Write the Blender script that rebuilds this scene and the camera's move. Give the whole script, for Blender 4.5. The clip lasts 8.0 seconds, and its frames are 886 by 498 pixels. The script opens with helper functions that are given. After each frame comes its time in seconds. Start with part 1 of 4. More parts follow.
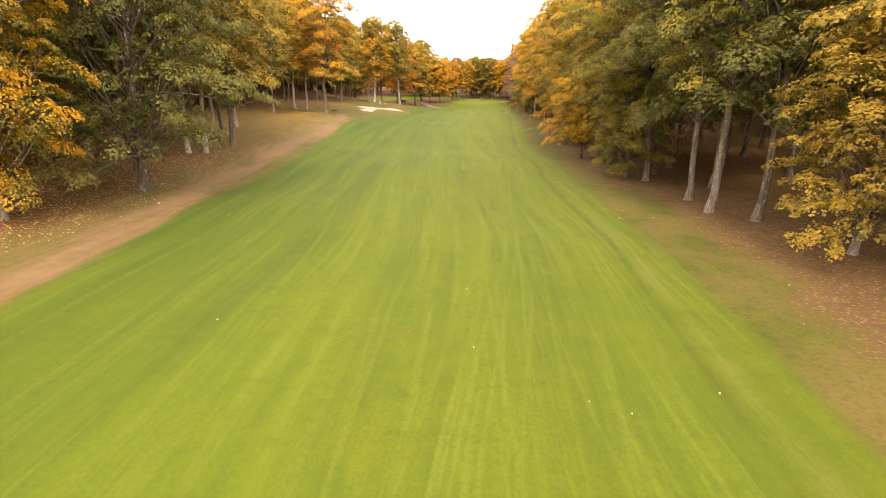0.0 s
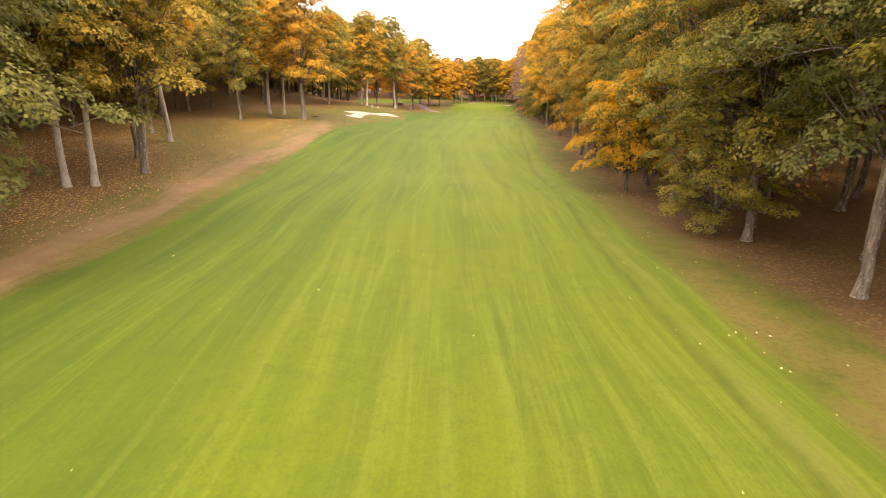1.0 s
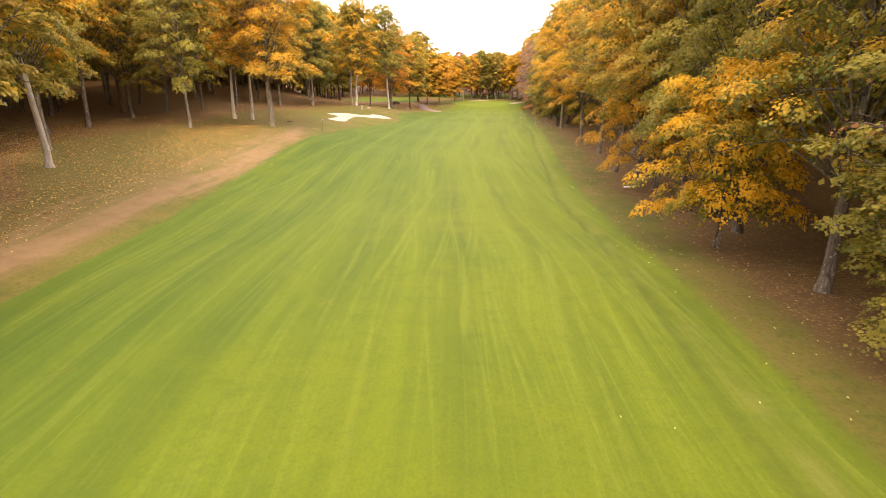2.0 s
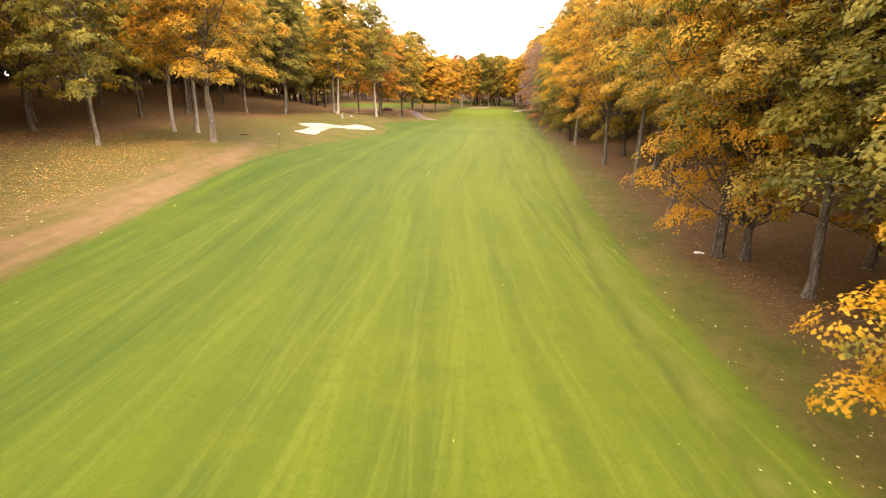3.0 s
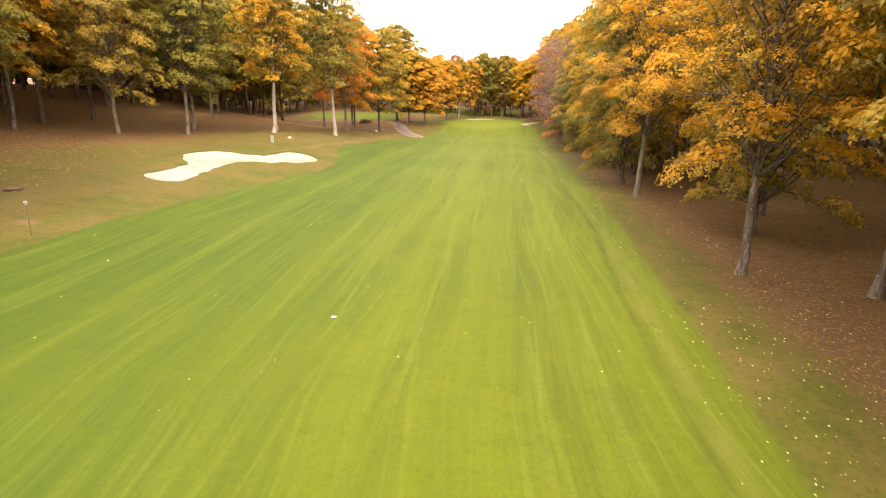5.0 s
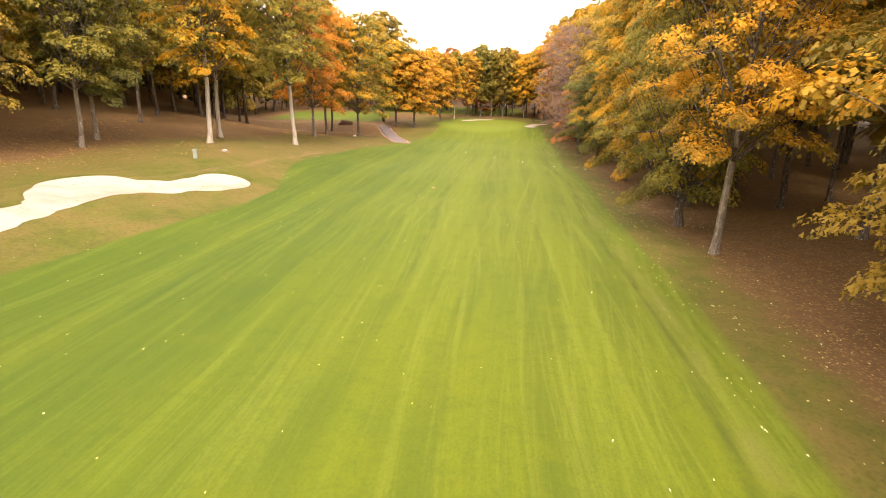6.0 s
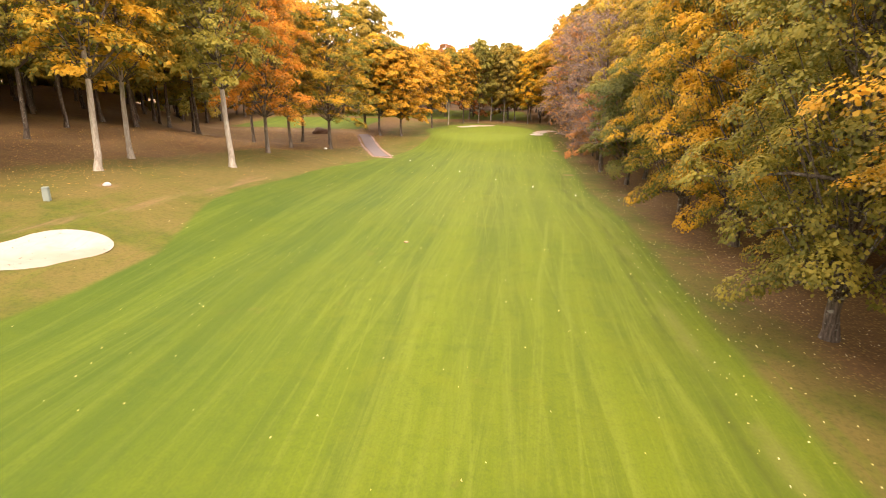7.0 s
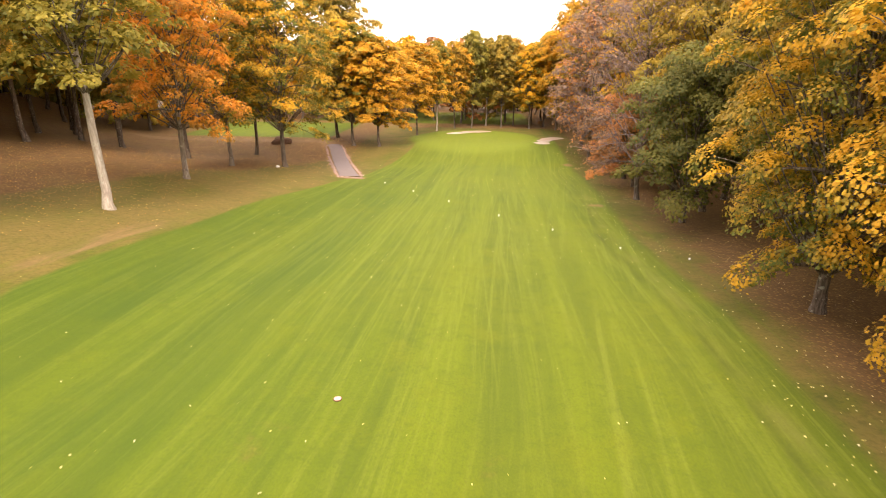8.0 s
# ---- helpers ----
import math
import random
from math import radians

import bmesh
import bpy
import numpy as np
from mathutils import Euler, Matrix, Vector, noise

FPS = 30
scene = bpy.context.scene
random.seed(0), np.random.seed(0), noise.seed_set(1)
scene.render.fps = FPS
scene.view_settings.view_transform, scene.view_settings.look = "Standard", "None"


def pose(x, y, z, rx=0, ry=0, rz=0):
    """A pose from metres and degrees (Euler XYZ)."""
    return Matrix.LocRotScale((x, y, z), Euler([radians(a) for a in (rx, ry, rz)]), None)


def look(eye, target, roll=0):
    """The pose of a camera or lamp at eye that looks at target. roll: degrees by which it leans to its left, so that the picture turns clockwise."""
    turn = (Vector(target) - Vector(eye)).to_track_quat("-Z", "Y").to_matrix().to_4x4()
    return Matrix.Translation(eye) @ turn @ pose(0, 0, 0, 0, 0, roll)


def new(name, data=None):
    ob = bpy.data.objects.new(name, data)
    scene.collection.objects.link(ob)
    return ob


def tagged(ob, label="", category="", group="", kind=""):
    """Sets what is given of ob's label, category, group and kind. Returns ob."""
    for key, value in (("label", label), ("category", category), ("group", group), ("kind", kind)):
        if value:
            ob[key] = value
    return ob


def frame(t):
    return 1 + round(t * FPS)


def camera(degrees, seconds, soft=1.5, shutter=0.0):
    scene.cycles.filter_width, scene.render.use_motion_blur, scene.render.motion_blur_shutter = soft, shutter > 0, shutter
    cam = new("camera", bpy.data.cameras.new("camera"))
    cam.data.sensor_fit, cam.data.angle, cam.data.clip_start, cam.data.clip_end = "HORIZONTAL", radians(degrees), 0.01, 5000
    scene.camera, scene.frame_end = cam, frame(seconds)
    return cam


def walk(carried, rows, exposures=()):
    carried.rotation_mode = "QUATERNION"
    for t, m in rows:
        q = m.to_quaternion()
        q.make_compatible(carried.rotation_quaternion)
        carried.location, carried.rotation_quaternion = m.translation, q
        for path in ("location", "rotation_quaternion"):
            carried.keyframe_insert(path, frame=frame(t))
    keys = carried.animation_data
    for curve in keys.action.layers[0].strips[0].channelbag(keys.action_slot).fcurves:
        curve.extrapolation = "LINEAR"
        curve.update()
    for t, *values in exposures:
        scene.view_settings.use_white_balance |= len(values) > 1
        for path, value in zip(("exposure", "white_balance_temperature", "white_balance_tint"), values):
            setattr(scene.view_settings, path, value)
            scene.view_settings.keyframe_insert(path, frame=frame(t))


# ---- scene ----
cam = camera(77.0, 8.0, soft=0.65, shutter=0.1)
PATH = [
    (0, (1.629, 14.3, 8.218), (1.479, 16.207, 7.635), 0.5),
    (0.5, (1.275, 22.296, 8.254), (1.126, 24.205, 7.674), 0.9),
    (1, (0.903, 30.214, 8.308), (0.748, 32.122, 7.729), 0.8),
    (1.5, (0.543, 38.035, 8.345), (0.383, 39.94, 7.756), 0.4),
    (2, (0.286, 45.881, 8.401), (0.12, 47.784, 7.809), 0.3),
    (2.2, (0.236, 49.09, 8.412), (0.072, 50.996, 7.829), 0.3),
    (3.3, (0.088, 67.14, 8.467), (-0.077, 69.049, 7.892), 1.1),
    (3.5, (0.067, 70.481, 8.474), (-0.098, 72.391, 7.903), 1.2),
    (4, (0.009, 78.957, 8.516), (-0.16, 80.867, 7.948), 1.1),
    (4.5, (-0.071, 87.583, 8.565), (-0.244, 89.494, 8.001), 0.9),
    (4.7, (-0.101, 91.063, 8.574), (-0.275, 92.975, 8.013), 1.0),
    (5.8, (-0.26, 110.33, 8.656), (-0.435, 112.239, 8.084), 1.3),
    (6, (-0.293, 113.814, 8.669), (-0.467, 115.722, 8.094), 1.2),
    (6.5, (-0.434, 122.419, 8.749), (-0.61, 124.327, 8.176), 1.0),
    (7, (-0.669, 130.971, 8.769), (-0.842, 132.879, 8.195), 0.9),
    (7.5, (-1.054, 139.512, 8.755), (-1.22, 141.421, 8.179), 0.7),
    (8, (-1.505, 148.051, 8.738), (-1.653, 149.96, 8.161), 0.6),
]
walk(cam, [(t, look(eye, target, roll)) for t, eye, target, roll in PATH],
     exposures=[(0, 0.58, 7400, 18), (1.5, 0.78, 7400, 18), (8, 0.84, 7400, 18)])

# ---- daylight: a bright overcast sky with a weak veiled sun ----
SUN_ELEVATION, SUN_TURN = radians(50), radians(175)
sky_world = bpy.data.worlds.new("overcast_sky")
scene.world = sky_world
sky_world.use_nodes = True
wn = sky_world.node_tree
sky = wn.nodes.new("ShaderNodeTexSky")
sky.sky_type, sky.sun_disc = "NISHITA", False
sky.sun_elevation, sky.sun_rotation = SUN_ELEVATION, SUN_TURN
sky.dust_density = 4.0
clear = wn.nodes.new("ShaderNodeBackground")
clear.inputs["Strength"].default_value = 0.06
cloud = wn.nodes.new("ShaderNodeBackground")
cloud.inputs["Color"].default_value = (1.0, 0.97, 0.94, 1)
cloud.inputs["Strength"].default_value = 2.05
both = wn.nodes.new("ShaderNodeAddShader")
wn.links.new(sky.outputs[0], clear.inputs["Color"])
wn.links.new(clear.outputs[0], both.inputs[0])
wn.links.new(cloud.outputs[0], both.inputs[1])
wn.links.new(both.outputs[0], wn.nodes["World Output"].inputs["Surface"])
sun_way = Vector((math.sin(SUN_TURN) * math.cos(SUN_ELEVATION), math.cos(SUN_TURN) * math.cos(SUN_ELEVATION), math.sin(SUN_ELEVATION)))
sun = new("sun", bpy.data.lights.new("sun", "SUN"))
sun.data.energy, sun.data.angle, sun.data.color = 2.2, radians(16), (1.0, 0.93, 0.82)
sun.matrix_world = look(sun_way * 200, (0, 0, 0))


# ---- materials ----
class Nodes:
    """Short spelling for one node material."""

    def __init__(self, name, rough=0.8):
        self.mat = bpy.data.materials.new(name)
        self.mat.use_nodes = True
        self.tree = self.mat.node_tree
        self.bsdf = self.tree.nodes["Principled BSDF"]
        self.bsdf.inputs["Roughness"].default_value = rough
        self.bsdf.inputs["Specular IOR Level"].default_value = 0.25

    def link(self, a, b):
        self.tree.links.new(a, b)

    def put(self, socket, value):
        if isinstance(value, bpy.types.NodeSocket):
            self.link(value, socket)
        else:
            socket.default_value = value

    def attr(self, name):
        n = self.tree.nodes.new("ShaderNodeAttribute")
        n.attribute_name = name
        return n.outputs["Fac"]

    def coord(self, kind="Object"):
        return self.tree.nodes.new("ShaderNodeTexCoord").outputs[kind]

    def position(self):
        return self.tree.nodes.new("ShaderNodeNewGeometry").outputs["Position"]

    def island(self):
        return self.tree.nodes.new("ShaderNodeNewGeometry").outputs["Random Per Island"]

    def chance(self):
        return self.tree.nodes.new("ShaderNodeObjectInfo").outputs["Random"]

    def stretch(self, vector, scale, shift=(0, 0, 0)):
        n = self.tree.nodes.new("ShaderNodeMapping")
        n.inputs["Scale"].default_value = scale
        n.inputs["Location"].default_value = shift
        self.link(vector, n.inputs["Vector"])
        return n.outputs[0]

    def joined(self, x, y, z=0.0):
        n = self.tree.nodes.new("ShaderNodeCombineXYZ")
        for k, v in enumerate((x, y, z)):
            self.put(n.inputs[k], v)
        return n.outputs[0]

    def parted(self, vector, axis):
        n = self.tree.nodes.new("ShaderNodeSeparateXYZ")
        self.link(vector, n.inputs[0])
        return n.outputs[axis]

    def noise(self, vector, scale, detail=3.0, rough=0.55, twist=0.0):
        n = self.tree.nodes.new("ShaderNodeTexNoise")
        n.inputs["Scale"].default_value, n.inputs["Detail"].default_value = scale, detail
        n.inputs["Roughness"].default_value, n.inputs["Distortion"].default_value = rough, twist
        self.link(vector, n.inputs["Vector"])
        return n.outputs["Fac"]

    def cells(self, vector, scale):
        n = self.tree.nodes.new("ShaderNodeTexVoronoi")
        n.inputs["Scale"].default_value = scale
        self.link(vector, n.inputs["Vector"])
        return n.outputs["Distance"], n.outputs["Color"]

    def maths(self, kind, a, b=0.0, clamp=False):
        n = self.tree.nodes.new("ShaderNodeMath")
        n.operation, n.use_clamp = kind, clamp
        self.put(n.inputs[0], a), self.put(n.inputs[1], b)
        return n.outputs[0]

    def ramp(self, value, low, high, a=0.0, b=1.0):
        n = self.tree.nodes.new("ShaderNodeMapRange")
        n.interpolation_type = "SMOOTHSTEP"
        self.put(n.inputs["Value"], value)
        for key, v in (("From Min", low), ("From Max", high), ("To Min", a), ("To Max", b)):
            n.inputs[key].default_value = v
        return n.outputs[0]

    def mix(self, fac, a, b, kind="MIX"):
        n = self.tree.nodes.new("ShaderNodeMix")
        n.data_type, n.blend_type = "RGBA", kind
        self.put(n.inputs["Factor"], fac)
        for key, v in ((6, a), (7, b)):
            self.put(n.inputs[key], (*v, 1) if isinstance(v, tuple) else v)
        return n.outputs[2]

    def colours(self, value, stops):
        n = self.tree.nodes.new("ShaderNodeValToRGB")
        while len(n.color_ramp.elements) < len(stops):
            n.color_ramp.elements.new(0.5)
        for e, (at, c) in zip(n.color_ramp.elements, stops):
            e.position, e.color = at, (*c, 1)
        self.link(value, n.inputs[0])
        return n.outputs[0]

    def bump(self, height, strength, distance):
        n = self.tree.nodes.new("ShaderNodeBump")
        n.inputs["Strength"].default_value, n.inputs["Distance"].default_value = strength, distance
        self.link(height, n.inputs["Height"])
        self.link(n.outputs[0], self.bsdf.inputs["Normal"])

    def base(self, colour):
        self.put(self.bsdf.inputs["Base Color"], (*colour, 1) if isinstance(colour, tuple) else colour)
        return self.mat


def ground_material():
    n = Nodes("turf_and_forest_floor", 0.9)
    p = n.position()
    y = n.parted(p, 1)
    lane = n.maths("ADD", n.attr("lane"), n.maths("MULTIPLY", n.noise(p, 0.03, 2), 1.6))
    fine, mid, broad = n.noise(p, 14, 4, 0.7), n.noise(p, 1.1, 4), n.noise(p, 0.12, 3)

    def drawn(across, lengthwise, skew, shift, detail=4, twist=0.3):
        """Marks drawn out along the line of play, running askew by so much."""
        over = n.maths("MULTIPLY", n.maths("ADD", lane, n.maths("MULTIPLY", y, skew)), across)
        return n.noise(n.joined(over, n.maths("MULTIPLY", y, lengthwise), shift), 1.0, detail, 0.6, twist)

    # mown turf: long soft streaks along the line of play, mower and wheel lines that cross at a slant, patches
    streak, thin = drawn(0.5, 0.02, 0.0, 0.0), drawn(2.2, 0.06, 0.03, 3.7, 5, 0.6)
    turf = n.mix(n.ramp(streak, 0.25, 0.72), TURF_DEEP, TURF_LIGHT)
    turf = n.mix(n.ramp(broad, 0.35, 0.7, 0.0, 0.4), turf, TURF_YELLOW)
    turf = n.mix(n.ramp(lane, -8.0, 8.0, 0.0, 0.18), turf, TURF_YELLOW)
    turf = n.mix(n.ramp(thin, 0.48, 0.72, 0.0, 0.5), turf, TURF_PALE)
    for across, skew, shift in ((3.4, 0.07, 6.1), (2.8, -0.09, 11.4), (5.0, -0.02, 17.9)):
        here = n.ramp(n.noise(n.stretch(p, (1, 0.4, 1), (shift * 5, 0, 0)), 0.09, 2), 0.42, 0.62)
        line = drawn(across, 0.035, skew, shift)
        turf = n.mix(n.maths("MULTIPLY", here, n.ramp(line, 0.5, 0.7, 0.0, 0.5)), turf, TURF_PALE)
        turf = n.mix(n.maths("MULTIPLY", here, n.ramp(line, 0.46, 0.26, 0.0, 0.3)), turf, TURF_DEEP)
    # turf brightened down the middle: open light and lens falloff put into its colour
    turf = n.mix(n.maths("MULTIPLY", n.attr("middle"), n.ramp(streak, 0.3, 0.7, 0.1, 0.4)), turf, TURF_BRIGHT)
    turf = n.mix(n.ramp(mid, 0.48, 0.72, 0.0, 0.22), turf, TURF_DEEP)
    turf = n.mix(n.ramp(n.noise(p, 0.42, 5, 0.7), 0.5, 0.7, 0.0, 0.45), turf, TURF_YELLOW)
    turf = n.mix(n.ramp(n.noise(p, 3.5, 4, 0.7), 0.45, 0.75, 0.0, 0.25), turf, TURF_DEEP)
    turf = n.mix(n.maths("MULTIPLY", n.attr("pale"), n.ramp(n.noise(p, 0.35, 4), 0.35, 0.65, 0.05, 0.6)), turf, TURF_WORN)
    turf = n.mix(n.maths("MULTIPLY", n.attr("green"), 0.6), turf, TURF_GREEN)
    # greener turf on the left, darkened further to paint wood shade and lens falloff
    turf = n.mix(n.maths("MULTIPLY", n.attr("lush"), n.ramp(streak, 0.25, 0.75, 0.55, 0.25)), turf, TURF_LUSH)
    shaggy = n.mix(n.ramp(mid, 0.22, 0.78), ROUGH_DEEP, ROUGH_LIGHT)
    shaggy = n.mix(n.ramp(n.noise(p, 0.3, 5, 0.65), 0.34, 0.64, 0.1, 0.75), shaggy, ROUGH_DRY)
    shaggy = n.mix(n.ramp(thin, 0.5, 0.72, 0.0, 0.4), shaggy, TURF_LIGHT)
    shaggy = n.mix(n.maths("MULTIPLY", n.attr("deep"), n.ramp(thin, 0.3, 0.65, 0.75, 0.3)), shaggy, TURF_LUSH)
    shaggy = n.mix(n.maths("MULTIPLY", n.attr("bank"), n.ramp(n.noise(p, 0.22, 5, 0.65), 0.3, 0.66, 0.15, 0.9)), shaggy, n.mix(n.noise(p, 2.4, 4, 0.7), BANK_OLIVE, BANK_DRY))
    shaggy = n.mix(n.ramp(n.noise(p, 5.5, 6, 0.75), 0.46, 0.64, 0.0, 0.45), shaggy, ROUGH_TUFT)
    edge = n.maths("MULTIPLY", n.maths("SUBTRACT", n.noise(p, 0.9, 5, 0.65), 0.5), 0.5)
    fair = n.ramp(n.maths("ADD", n.attr("fairway"), n.maths("MULTIPLY", edge, 0.5)), 0.3, 0.7)
    colour = n.mix(fair, shaggy, turf)
    # forest floor: brown earth under shed leaves
    speck, tint = n.cells(p, 7.0)
    soil = n.mix(n.attr("dry"), n.mix(mid, (0.08, 0.042, 0.016), (0.205, 0.114, 0.043)), n.mix(mid, SOIL_DARK, SOIL_LIGHT))
    shed = n.colours(n.parted(tint, 0), [(0.0, (0.14, 0.07, 0.025)), (0.4, (0.32, 0.17, 0.05)), (0.75, (0.52, 0.34, 0.09)), (1.0, (0.6, 0.44, 0.15))])
    leafy = n.maths("MULTIPLY", n.ramp(speck, 0.5, 0.25), n.attr("leafy"))
    floor = n.mix(leafy, soil, shed)
    floor = n.mix(n.ramp(n.noise(p, 4.5, 4, 0.7), 0.4, 0.7, 0.0, 0.5), floor, SOIL_DARK)
    floor = n.mix(n.maths("MULTIPLY", n.ramp(n.noise(p, 0.33, 5, 0.65), 0.45, 0.7, 0.0, 0.4), n.attr("dry")), floor, ROUGH_DRY)
    patchy = n.maths("MULTIPLY", n.maths("SUBTRACT", n.noise(p, 0.34, 6, 0.7), 0.5), 1.7)
    litter = n.ramp(n.maths("ADD", n.attr("litter"), patchy), 0.2, 0.8)
    colour = n.mix(litter, colour, floor)
    worn = n.mix(mid, EARTH_DARK, EARTH_LIGHT)
    scrape = n.noise(n.joined(n.maths("MULTIPLY", lane, 1.3), n.maths("MULTIPLY", y, 0.14), 8.0), 1.0, 5, 0.65, 0.4)
    scrape = n.maths("MULTIPLY", n.maths("SUBTRACT", scrape, 0.5), 1.5)
    bare = n.ramp(n.maths("ADD", n.attr("dirt"), scrape), 0.3, 0.95, 0.0, 0.9)
    colour = n.mix(bare, colour, worn)
    colour = n.mix(n.maths("MULTIPLY", n.attr("rut"), n.ramp(n.noise(p, 0.5, 4), 0.35, 0.6, 0.3, 0.8)), colour, ROUGH_DEEP)
    colour = n.mix(n.ramp(fine, 0.3, 0.7, 0.0, 0.22), colour, (0.03, 0.035, 0.008))
    n.bump(n.maths("ADD", fine, mid), 0.35, 0.03)
    return n.base(colour)


TURF_DEEP, TURF_LIGHT, TURF_YELLOW, TURF_PALE = (0.049, 0.077, 0.003), (0.085, 0.12, 0.003), (0.114, 0.132, 0.002), (0.148, 0.174, 0.018)
TURF_BRIGHT = (0.12, 0.15, 0.002)
TURF_GREEN, TURF_LUSH, TURF_WORN = (0.145, 0.176, 0.014), (0.033, 0.071, 0.003), (0.15, 0.145, 0.03)
BANK_OLIVE, BANK_DRY = (0.098, 0.08, 0.014), (0.2, 0.128, 0.04)
ROUGH_TUFT = (0.042, 0.044, 0.006)
ROUGH_DEEP, ROUGH_LIGHT, ROUGH_DRY = (0.056, 0.07, 0.004), (0.092, 0.1, 0.007), (0.165, 0.108, 0.03)
SOIL_DARK, SOIL_LIGHT = (0.08, 0.039, 0.016), (0.21, 0.112, 0.042)
EARTH_DARK, EARTH_LIGHT = (0.15, 0.082, 0.036), (0.27, 0.165, 0.085)


def leaf_material(name, inner, outer, tip, turned=0.0):
    """Leaves that let light through; patches of a turning tree, and each leaf a little different."""
    n = Nodes(name, 0.6)
    patch = n.noise(n.coord(), 0.42, 3, 0.6)
    patch = n.maths("ADD", patch, n.maths("MULTIPLY", n.maths("SUBTRACT", n.chance(), 0.5), 0.12))
    # turned leaves, and painted shade: darker inside and below, lighter on top of sprays
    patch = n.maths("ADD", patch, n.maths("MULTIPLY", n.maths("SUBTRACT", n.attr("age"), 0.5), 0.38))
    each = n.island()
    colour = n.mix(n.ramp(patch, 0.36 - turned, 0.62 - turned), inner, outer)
    colour = n.mix(n.maths("MULTIPLY", n.ramp(each, 0.35, 1.0), 0.45), colour, tip)
    colour = n.mix(n.ramp(n.noise(n.coord(), 5.0, 2), 0.44, 0.74, 0.0, 0.2), colour, inner)
    n.base(colour)
    through_leaf = n.tree.nodes.new("ShaderNodeBsdfTranslucent")
    n.link(colour, through_leaf.inputs["Color"])
    blend = n.tree.nodes.new("ShaderNodeMixShader")
    blend.inputs[0].default_value = 0.48
    n.link(n.bsdf.outputs[0], blend.inputs[1])
    n.link(through_leaf.outputs[0], blend.inputs[2])
    n.link(blend.outputs[0], n.tree.nodes["Material Output"].inputs["Surface"])
    return n.mat


def bark_material(name, dark, light, moss):
    n = Nodes(name, 0.9)
    c = n.coord()
    ridge = n.noise(n.stretch(c, (9, 9, 1.3)), 1.0, 5, 0.65)
    stain = n.noise(c, 0.9, 4)
    colour = n.mix(n.ramp(ridge, 0.35, 0.7), dark, light)
    colour = n.mix(n.ramp(n.noise(c, 6, 4), 0.58, 0.68, 0.0, 0.6), colour, (0.42, 0.42, 0.34))
    colour = n.mix(n.ramp(stain, 0.55, 0.75, 0.0, 0.5), colour, moss)
    n.bump(ridge, 0.7, 0.05)
    return n.base(colour)


def plain_material(name, a, b, scale, rough=0.8, depth=0.01):
    n = Nodes(name, rough)
    c = n.position()
    f = n.noise(c, scale, 4, 0.6)
    g = n.noise(c, scale * 9, 3)
    n.bump(n.maths("ADD", f, g), 0.5, depth)
    return n.base(n.mix(n.maths("MULTIPLY", n.maths("ADD", f, g), 0.5), a, b))


def sand_material():
    """Raked pale sand with damp pinkish patches and a few dark crumbs."""
    n = Nodes("bunker_sand", 0.95)
    c = n.position()
    rake = n.noise(n.stretch(c, (5, 1.2, 1)), 1.0, 4, 0.6)
    colour = n.mix(n.ramp(n.noise(c, 0.17, 4, 0.6), 0.4, 0.62), (0.38, 0.32, 0.275), (0.32, 0.235, 0.18))
    colour = n.mix(n.ramp(rake, 0.4, 0.7, 0.0, 0.35), colour, (0.3, 0.235, 0.19))
    colour = n.mix(n.ramp(n.noise(c, 4.0, 3), 0.66, 0.7, 0.0, 0.6), colour, (0.17, 0.11, 0.06))
    n.bump(rake, 0.5, 0.02)
    return n.base(colour)


GROUND = ground_material()
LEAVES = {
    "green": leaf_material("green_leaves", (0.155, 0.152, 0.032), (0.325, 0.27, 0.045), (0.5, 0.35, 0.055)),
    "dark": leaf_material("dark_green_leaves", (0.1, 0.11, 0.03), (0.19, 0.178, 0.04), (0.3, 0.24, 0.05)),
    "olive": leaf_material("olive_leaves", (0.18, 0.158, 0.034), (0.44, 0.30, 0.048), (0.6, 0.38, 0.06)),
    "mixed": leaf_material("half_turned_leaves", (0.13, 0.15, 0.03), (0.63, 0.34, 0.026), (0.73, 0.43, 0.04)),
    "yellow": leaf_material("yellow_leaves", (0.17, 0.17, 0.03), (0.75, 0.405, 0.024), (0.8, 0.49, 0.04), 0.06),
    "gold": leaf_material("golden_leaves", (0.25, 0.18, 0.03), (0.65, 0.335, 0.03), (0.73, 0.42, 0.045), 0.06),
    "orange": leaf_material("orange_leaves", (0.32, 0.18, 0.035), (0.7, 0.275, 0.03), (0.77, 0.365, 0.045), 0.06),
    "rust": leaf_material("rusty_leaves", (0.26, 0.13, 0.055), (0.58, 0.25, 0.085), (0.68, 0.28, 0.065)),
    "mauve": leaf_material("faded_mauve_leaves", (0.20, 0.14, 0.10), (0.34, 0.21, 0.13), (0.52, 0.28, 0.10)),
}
BARK = bark_material("grey_brown_bark", (0.06, 0.045, 0.034), (0.20, 0.155, 0.12), (0.08, 0.085, 0.04))
PALE_BARK = bark_material("pale_grey_bark", (0.27, 0.22, 0.175), (0.46, 0.40, 0.33), (0.26, 0.23, 0.16))
TAN_BARK = bark_material("grey_tan_bark", (0.12, 0.092, 0.07), (0.3, 0.245, 0.19), (0.14, 0.13, 0.075))
WARM_BARK = bark_material("brown_grey_bark", (0.085, 0.064, 0.048), (0.25, 0.2, 0.155), (0.11, 0.11, 0.06))
TWIGS = bark_material("mauve_brown_twigs", (0.13, 0.085, 0.075), (0.30, 0.21, 0.19), (0.16, 0.11, 0.09))
SAND = sand_material()
